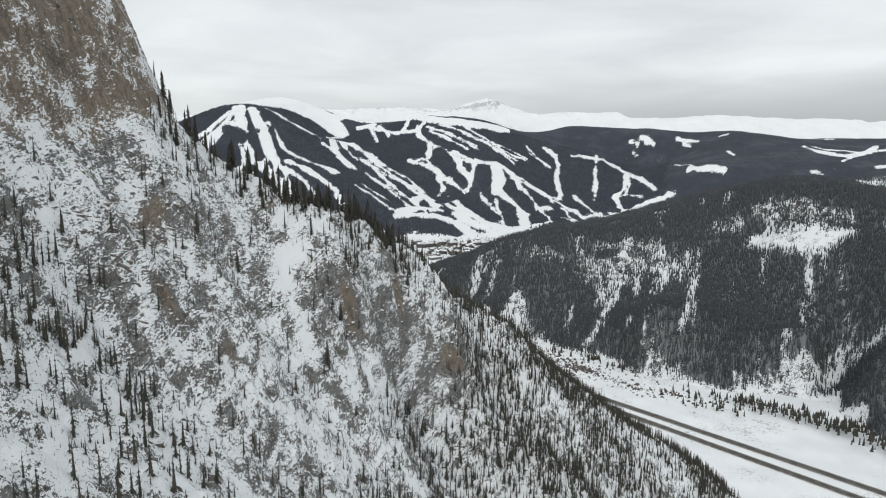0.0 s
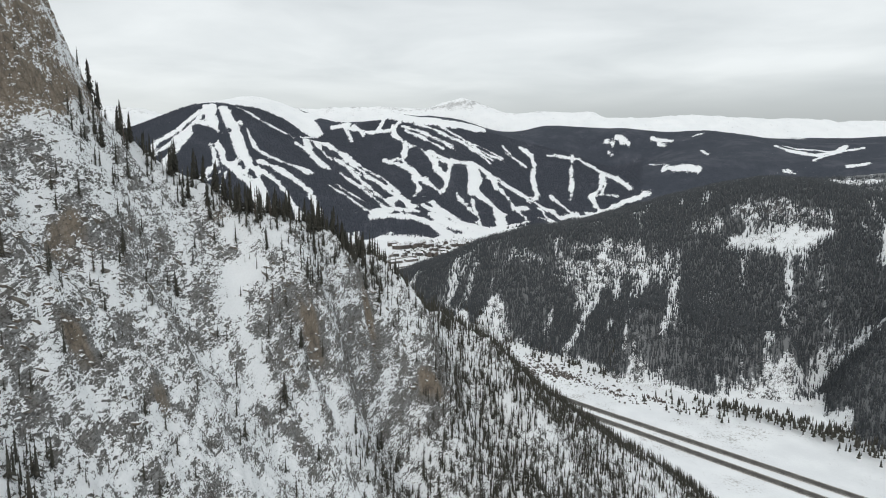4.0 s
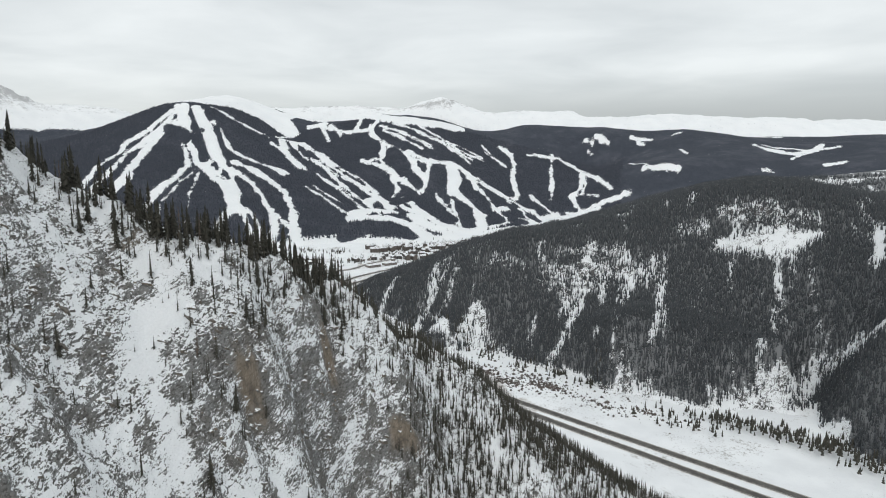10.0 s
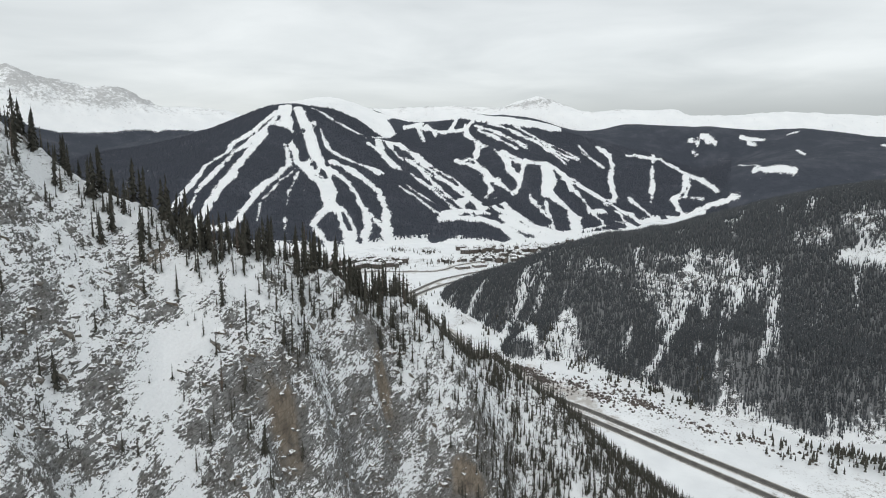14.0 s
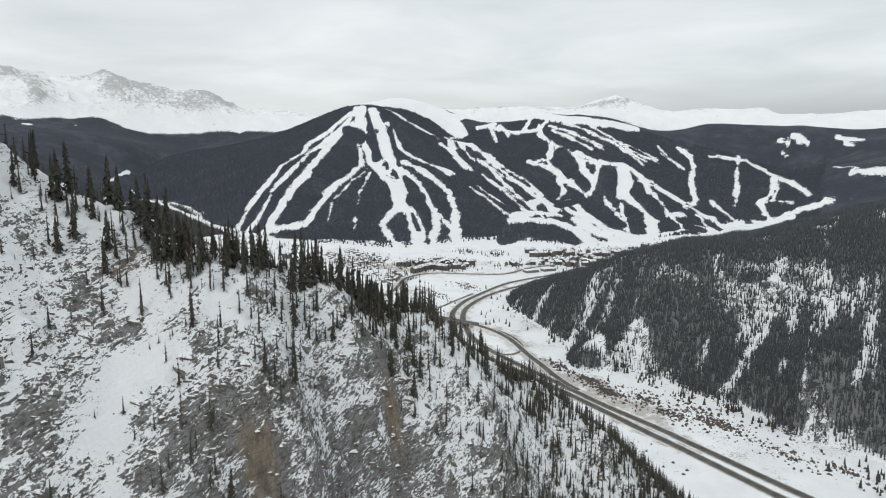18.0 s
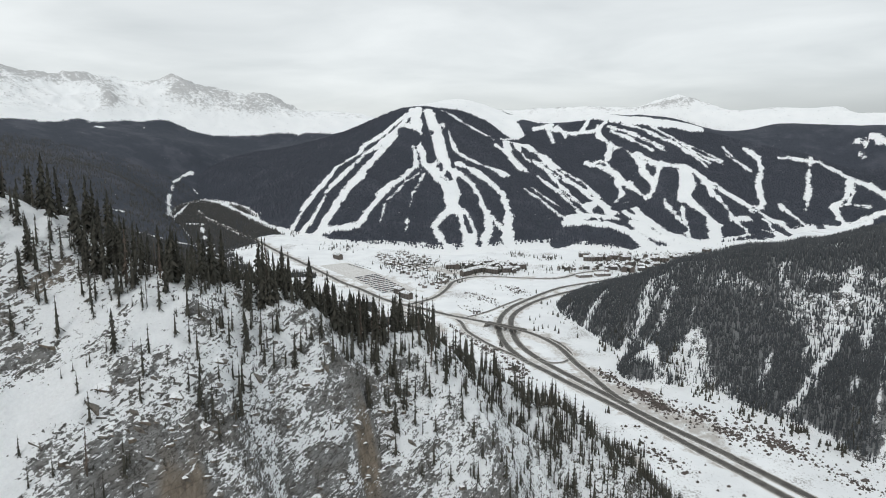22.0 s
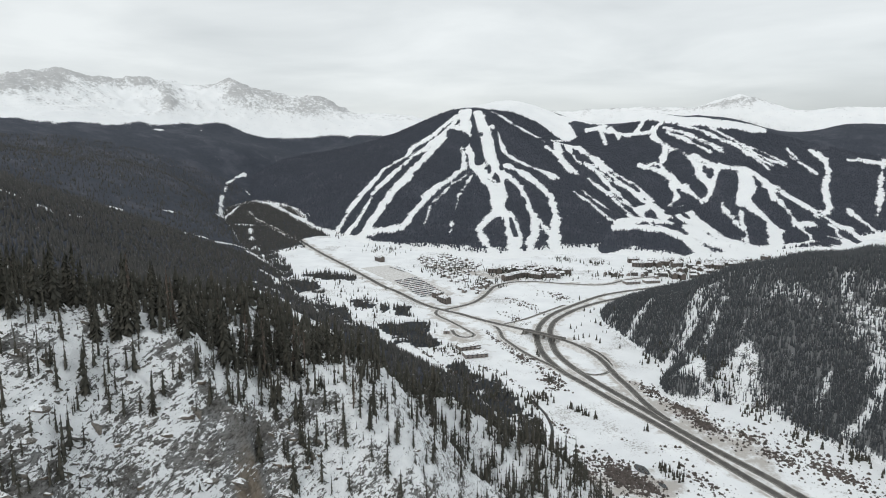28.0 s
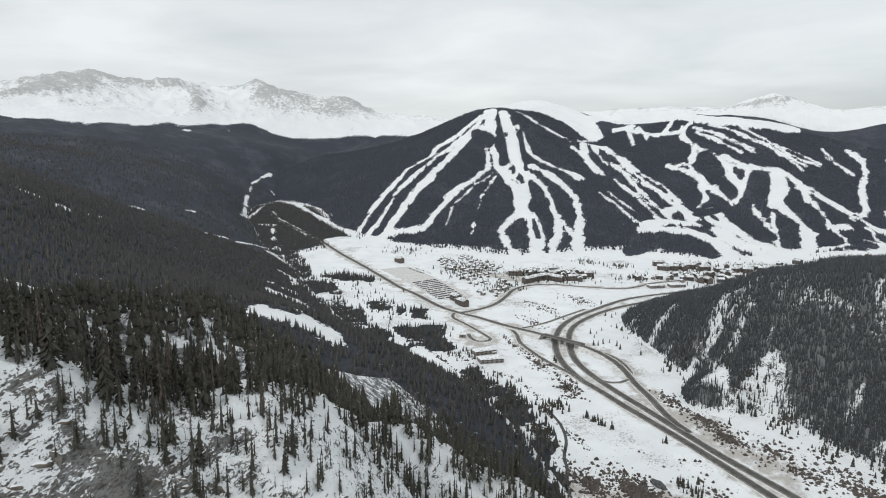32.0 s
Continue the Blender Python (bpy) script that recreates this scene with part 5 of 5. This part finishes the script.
# ---- growth on the valley floor ----
scrub_mat = Mat("willow_scrub", 0.9, 0.1)
scrub = scrub_mat.colour(scrub_mat.mix(scrub_mat.island(), (0.065, 0.057, 0.052), (0.14, 0.12, 0.11)))
twigs = [cone_shape(shape_rng, 1, 5, w) for w in (0.6, 0.8, 1.1)]
PATCHES = [(11, 863, 34, 260), (-17, 899, 28, 160), (-61, 942, 30, 120), (88, 812, 40, 170), (-55, 700, 40, 330), (140, 800, 45, 160), (-100, 690, 34, 320), (-60, 700, 36, 300), (-30, 690, 30, 130), (-189, 917, 24, 90),
           (200, 740, 40, 90), (60, 850, 30, 90), (-250, 985, 25, 60), (120, 830, 60, 120), (20, 720, 60, 110), (-350, 1290, 50, 60), (-300, 1390, 50, 90), (-330, 1190, 40, 60), (250, 720, 40, 60)]
px, py = [], []
for x, y, size, count in PATCHES:
    count = int(count * 2.6)
    g = rng.normal(size=(count, 2)) * rng.choice([0.45, 1.0, 1.25], (count, 1))
    px.append(x + size * 0.55 * (g[:, 0] * 0.8 - g[:, 1] * 0.35))
    py.append(y + size * 0.55 * (g[:, 1] * 0.8 - g[:, 0] * 0.35))
for line, count in (([(-354, 1098), (-320, 1055), (-290, 1018), (-241, 979), (-213, 958), (-198, 919), (-176, 912), (-194, 949)], 240), ([(-171, 909), (-189, 879), (-195, 844), (-164, 805), (-120, 761)], 260), ([(-140, 731), (-128, 710), (-125, 686), (-112, 660)], 130), ([(-362, 1103), (-275, 1017), (-218, 978), (-188, 945), (-171, 909)], 200), ([(-382, 976), (-341, 939), (-265, 915), (-209, 868)], 150),
                    ([(-420, 960), (-300, 870), (-200, 800), (-120, 720)], 240), ([(0, 900), (100, 860), (230, 770), (330, 690)], 130), ([(-300, 1230), (-330, 1300), (-400, 1330)], 70)):
    c, w = smooth_line(line, 3)
    k = rng.integers(0, len(c), count)
    px.append(c[k, 0] + rng.normal(0, 3, count))
    py.append(c[k, 1] + rng.normal(0, 3, count))
px, py = np.concatenate(px), np.concatenate(py)
keep = (hill_z(px, py) < floor_z(px, py)) & np.all([line_gap(px, py, q) > 9 for q in (HIGHWAY_A, HIGHWAY_B, STATE_EAST, STATE_WEST)], axis=0)
px, py = px[keep], py[keep]
stuff_of("willow_scrub", twigs, px, py, ground_z(px, py) - 0.1, 0.35 + 2.6 * rng.random(len(px)) ** 3, scrub, rng, "brown leafless willow scrub in the snow", "scrub")

GROVES = [(-480, 1025, 50, 50), (-600, 1120, 60, 50), (-700, 1210, 70, 40), (-820, 1300, 70, 60), (-450, 1570, 60, 170), (-100, 1745, 90, 150), (-480, 1400, 40, 60), (-640, 1470, 80, 60), (-240, 1660, 50, 50), (-150, 1240, 60, 26), (-190, 1330, 50, 16), (-175, 1150, 50, 16),
          (-142, 840, 4, 7), (-132, 836, 4, 7), (-121, 831, 4, 7), (-109, 826, 4, 7), (-222, 1018, 12, 20), (-185, 855, 12, 34), (-190, 830, 10, 20), (-50, 818, 4, 5), (-15, 728, 16, 26), (336, 700, 16, 50), (360, 676, 18, 60), (392, 652, 20, 70), (425, 628, 22, 80), (445, 585, 25, 70), (300, 690, 30, 30), (270, 715, 30, 20), (70, 925, 22, 36),
          (20, 960, 26, 40), (-30, 1010, 26, 40), (-60, 1070, 25, 40), (110, 880, 18, 26), (160, 850, 16, 30), (200, 815, 14, 26), (-190, 918, 10, 24), (-620, 1560, 70, 170), (-400, 1590, 70, 200), (0, 1880, 110, 260),
          (-150, 1820, 50, 60), (-390, 1800, 26, 36), (-300, 1790, 26, 40), (250, 2180, 90, 200), (-900, 1700, 60, 60), (-480, 1440, 35, 40), (-370, 970, 25, 30), (-240, 830, 30, 90), (-190, 770, 24, 60), (-290, 880, 30, 80)]
px, py = [], []
for x, y, size, count in GROVES:
    g = rng.normal(size=(count, 2)) * size * 0.6
    px.append(x + g[:, 0])
    py.append(y + g[:, 1])
px, py = np.concatenate(px), np.concatenate(py)
LOT = [(-760, 1478), (-690, 1400), (-600, 1345), (-540, 1300)]
keep = np.all([line_gap(px, py, q) > 10 for q in (HIGHWAY_A, HIGHWAY_B, STATE_EAST, STATE_WEST, VILLAGE_ROAD, EXIT_RAMP, LOOP_RAMP)], axis=0) & (line_gap(px, py, LOT) > 60)
px, py = px[keep], py[keep]
pz = np.maximum(np.maximum(ground_z(px, py), hill_z(px, py)), np.where(px < -100, west_z(px, py), 0))
stuff_of("valley_spruces", [cone_shape(shape_rng, 3, 6, w) for w in (0.17, 0.2, 0.23)], px, py, pz - 0.2, rng.uniform(4, 11, len(px)), needles, rng, "scattered dark spruces on the valley floor", "forest")


# ---- the ski village ----
wall_mats, roof_mats = [], []
for k, (c, d) in enumerate((((0.10, 0.085, 0.075), (0.16, 0.14, 0.125)), ((0.19, 0.17, 0.155), (0.27, 0.245, 0.225)), ((0.08, 0.075, 0.07), (0.14, 0.13, 0.12)), ((0.11, 0.095, 0.085), (0.16, 0.14, 0.125)))):
    m = Mat("lodge_cladding", 0.8, 0.2)
    wall_mats.append(m.colour(m.mix(m.noise(0.6, 4, 0.6, (1, 1, 6)), c, d)))
m = Mat("snowy_roof", 0.85, 0.2)
roof_mats.append(m.colour(m.mix(m.step(m.noise(0.25, 5, 0.7), 0.50, 0.62), SNOW, (0.30, 0.28, 0.27))))
m = Mat("brown_roof", 0.8, 0.2)
roof_mats.append(m.colour(m.mix(m.step(m.noise(0.2, 5, 0.7), 0.38, 0.5), (0.17, 0.15, 0.135), SNOW_OLD)))
pane_mat = Mat("dark_window_glass", 0.08, 0.5)
pane = pane_mat.colour((0.02, 0.024, 0.03))


def gable_mesh(name, l, w, base, rise, over, material):
    """A pitched roof with thickness and eaves."""
    x, y, t = l / 2 + over, w / 2 + over, 0.45
    v = [(sx * x, sy * y, base - over * rise / (w / 2) + up) for sx in (-1, 1) for sy in (-1, 1) for up in (0, t)] + [(sx * x, 0, base + rise + up) for sx in (-1, 1) for up in (0, t)]
    # corners: 0-1 (-,-), 2-3 (-,+), 4-5 (+,-), 6-7 (+,+); ridge: 8-9 (-), 10-11 (+)
    f = [(1, 5, 11, 9), (9, 11, 7, 3), (0, 8, 10, 4), (8, 2, 6, 10), (0, 4, 5, 1), (2, 3, 7, 6), (0, 1, 9, 8), (8, 9, 3, 2), (4, 10, 11, 5), (10, 6, 7, 11)]
    return raw_mesh(name, v, f, material)


def lodge(l, w, storeys, wall_material, roof_material, label, flat=False):
    """A house or lodge: walls with gables, roof, chimney, door and rows of windows."""
    h = 2.9 * storeys
    house = tagged(new("lodge"), label, "building", "village buildings")
    rise = 0 if flat else w * 0.30
    v = [(sx * l / 2, sy * w / 2, z) for sx in (-1, 1) for sy in (-1, 1) for z in (-1.5, h)] + [(-l / 2, 0, h + rise * 0.96), (l / 2, 0, h + rise * 0.96)]
    part("wall", raw_mesh("wall", v, [(0, 4, 5, 1), (2, 3, 7, 6), (0, 1, 8, 3, 2), (4, 6, 7, 9, 5)] + ([(1, 5, 9, 8), (8, 9, 7, 3)]), wall_material), house)
    if flat:
        part("roof", box_mesh("roof", [(0, 0, h + 0.3, l + 0.8, w + 0.8, 0.7)], roof_material, 0.1), house, "flat roof under snow")
    else:
        roof = part("roof", gable_mesh("roof", l, w, h, rise, 0.9, roof_material), house, "pitched roof under snow")
        part("chimney", box_mesh("chimney", [(l * 0.25, w * 0.12, h + rise + 0.6, 1.1, 1.1, 2.6)], wall_material, 0.06), roof)
    count = max(1, int(l / 7))
    for s in (-1, 1):
        for q in range(storeys):
            for k in range(count):
                x = (k + 0.5) * l / count - l / 2
                win = part("window", box_mesh("window", [(x, s * (w / 2 + 0.03), 1.6 + 2.9 * q, 2.8, 0.16, 1.5)], pane), house)
    part("door", box_mesh("door", [(l / 2 + 0.05, 0, 1.05, 0.14, 1.2, 2.1)], pane, 0.02), house)
    return house


def ground_at(x, y):
    p, q = np.array([float(x)]), np.array([float(y)])
    return float(max(ground_z(p, q)[0], ski_z(p, q)[0] if y > 1650 else -99, west_z(p, q)[0] if x < -500 else -99))


kinds = [lodge(7.5, 6.2, 1, wall_mats[0], roof_mats[0], "small brown timber house with a snowy pitched roof"),
         lodge(10, 7, 2, wall_mats[1], roof_mats[0], "tan two-storey house with a snowy pitched roof"),
         lodge(16, 10, 3, wall_mats[2], roof_mats[0], "dark three-storey lodge with a snowy roof"),
         lodge(24, 12, 4, wall_mats[0], roof_mats[1], "large brown lodge with a part-bare roof"),
         lodge(30, 13, 4, wall_mats[3], roof_mats[1], "large reddish-brown lodge beside the slopes"),
         lodge(36, 18, 2, wall_mats[1], roof_mats[0], "long low tan building with a snowy flat roof", True)]
houses = [(4, -447, 1490, 68), (4, -437, 1521, 62), (4, -420, 1546, 20), (4, -393, 1540, -15), (5, -180, 1592, 40), (5, -140, 1626, 38), (3, -522, 1262, -28), (3, -492, 1233, -28), (2, -506, 1246, 62), (5, -344, 993, 50), (1, -407, 1050, 20),
          (5, -320, 963, 40), (0, -330, 1000, 50), (4, -825, 1548, -30)]
town = random.Random(8)
for ring, count, apart, picks, turn in (([(-770, 1647), (-725, 1729), (-566, 1632), (-520, 1424), (-554, 1405), (-698, 1555)], 85, 11, (0, 0, 0, 1), -35), ([(-513, 1347), (-498, 1473), (-456, 1402), (-464, 1311)], 14, 12, (0, 1), 60),
                                        ([(-514, 1543), (-480, 1634), (-389, 1657), (-330, 1640), (-340, 1560), (-400, 1570), (-450, 1570)], 30, 15, (1, 2, 2, 3), 35), ([(-294, 1640), (-206, 1730), (45, 1880), (80, 1800), (46, 1765), (-82, 1700), (-200, 1650)], 40, 15, (1, 2, 2, 3), 30),
                                        ([(-200, 1790), (-230, 1850), (90, 1990), (160, 1930)], 34, 18, (2, 3, 3, 4), 20), ([(90, 1950), (60, 2010), (310, 2330), (360, 2290)], 26, 18, (1, 2, 3), 50)):
    spots, xs, ys = [], [p[0] for p in ring], [p[1] for p in ring]
    for _ in range(2500):
        x, y = town.uniform(min(xs), max(xs)), town.uniform(min(ys), max(ys))
        if len(spots) < count and inside(np.array(x), np.array(y), ring) > 0 and all((x - u) ** 2 + (y - v) ** 2 > apart**2 for u, v in spots):
            spots.append((x, y))
            houses.append((town.choice(picks), x, y, turn + town.choice((0, 90, 20, -15, 75))))
placed = set()
for k, x, y, turn in houses:
    m = pose(x, y, ground_at(x, y) + 0.1, 0, 0, turn)
    if k in placed:
        copy_thing(kinds[k], m)
    else:
        kinds[k].matrix_basis = m
        placed.add(k)

# the car park and its rows of cars
lot = tagged(new("car_park", ribbon("car_park", [(-800, 1480), (-740, 1440), (-640, 1365), (-535, 1285)], 80, 0.35, slush, skirt=1.0)), "trampled snowy car park beside the road", "car park", kind="structure")
car_paints = []
for c in ((0.03, 0.03, 0.035), (0.36, 0.37, 0.38), (0.10, 0.11, 0.12), (0.16, 0.03, 0.03), (0.04, 0.07, 0.14)):
    m = Mat("car_paint", 0.35, 0.5)
    car_paints.append(m.colour(m.mix(m.noise(1.2), c, tuple(min(1, q * 1.3 + 0.02) for q in c))))
tyre_mat = Mat("tyre_rubber", 0.9, 0.1)
tyre = tyre_mat.colour((0.02, 0.02, 0.02))
cars = []
for material, word in zip(car_paints, ("black", "silver", "grey", "red", "blue")):
    car = tagged(new("parked_car"), word + " car parked in a row on snow", "car", "parked cars")
    body = box_mesh("body", [(0, 0, 0.72, 4.5, 1.8, 0.75)], material, 0.18)
    part("body", body, car)
    part("cabin", box_mesh("cabin", [(-0.25, 0, 1.32, 2.5, 1.6, 0.6)], pane, 0.2), car, "dark glass cabin")
    for sx in (-1, 1):
        for sy in (-1, 1):
            part("wheel", box_mesh("wheel", [(sx * 1.4, sy * 0.82, 0.32, 0.64, 0.2, 0.64)], tyre, 0.15), car)
    cars.append(car)
placed, count = set(), 0
for row in range(13):
    for k in range(24):
        if town.random() < (0.12 if row < 11 else 0.5) or (row > 10 and k > 18):
            continue
        u, v = k / 23, row / 10
        x = -556 - 115 * v + 27 * u
        y = 1251 + 100 * v + 56 * u
        if row > 10:
            x, y = -760 + 3.2 * k + 14 * (row - 11), 1488 - 1.9 * k + 10 * (row - 11)
        pick = town.choice((0, 0, 1, 2, 2, 3, 4))
        m = pose(x, y, ground_at(x, y) + 0.4, 0, 0, -41 + town.uniform(-4, 4))
        if pick in placed:
            copy_thing(cars[pick], m)
        else:
            cars[pick].matrix_basis = m
            placed.add(pick)
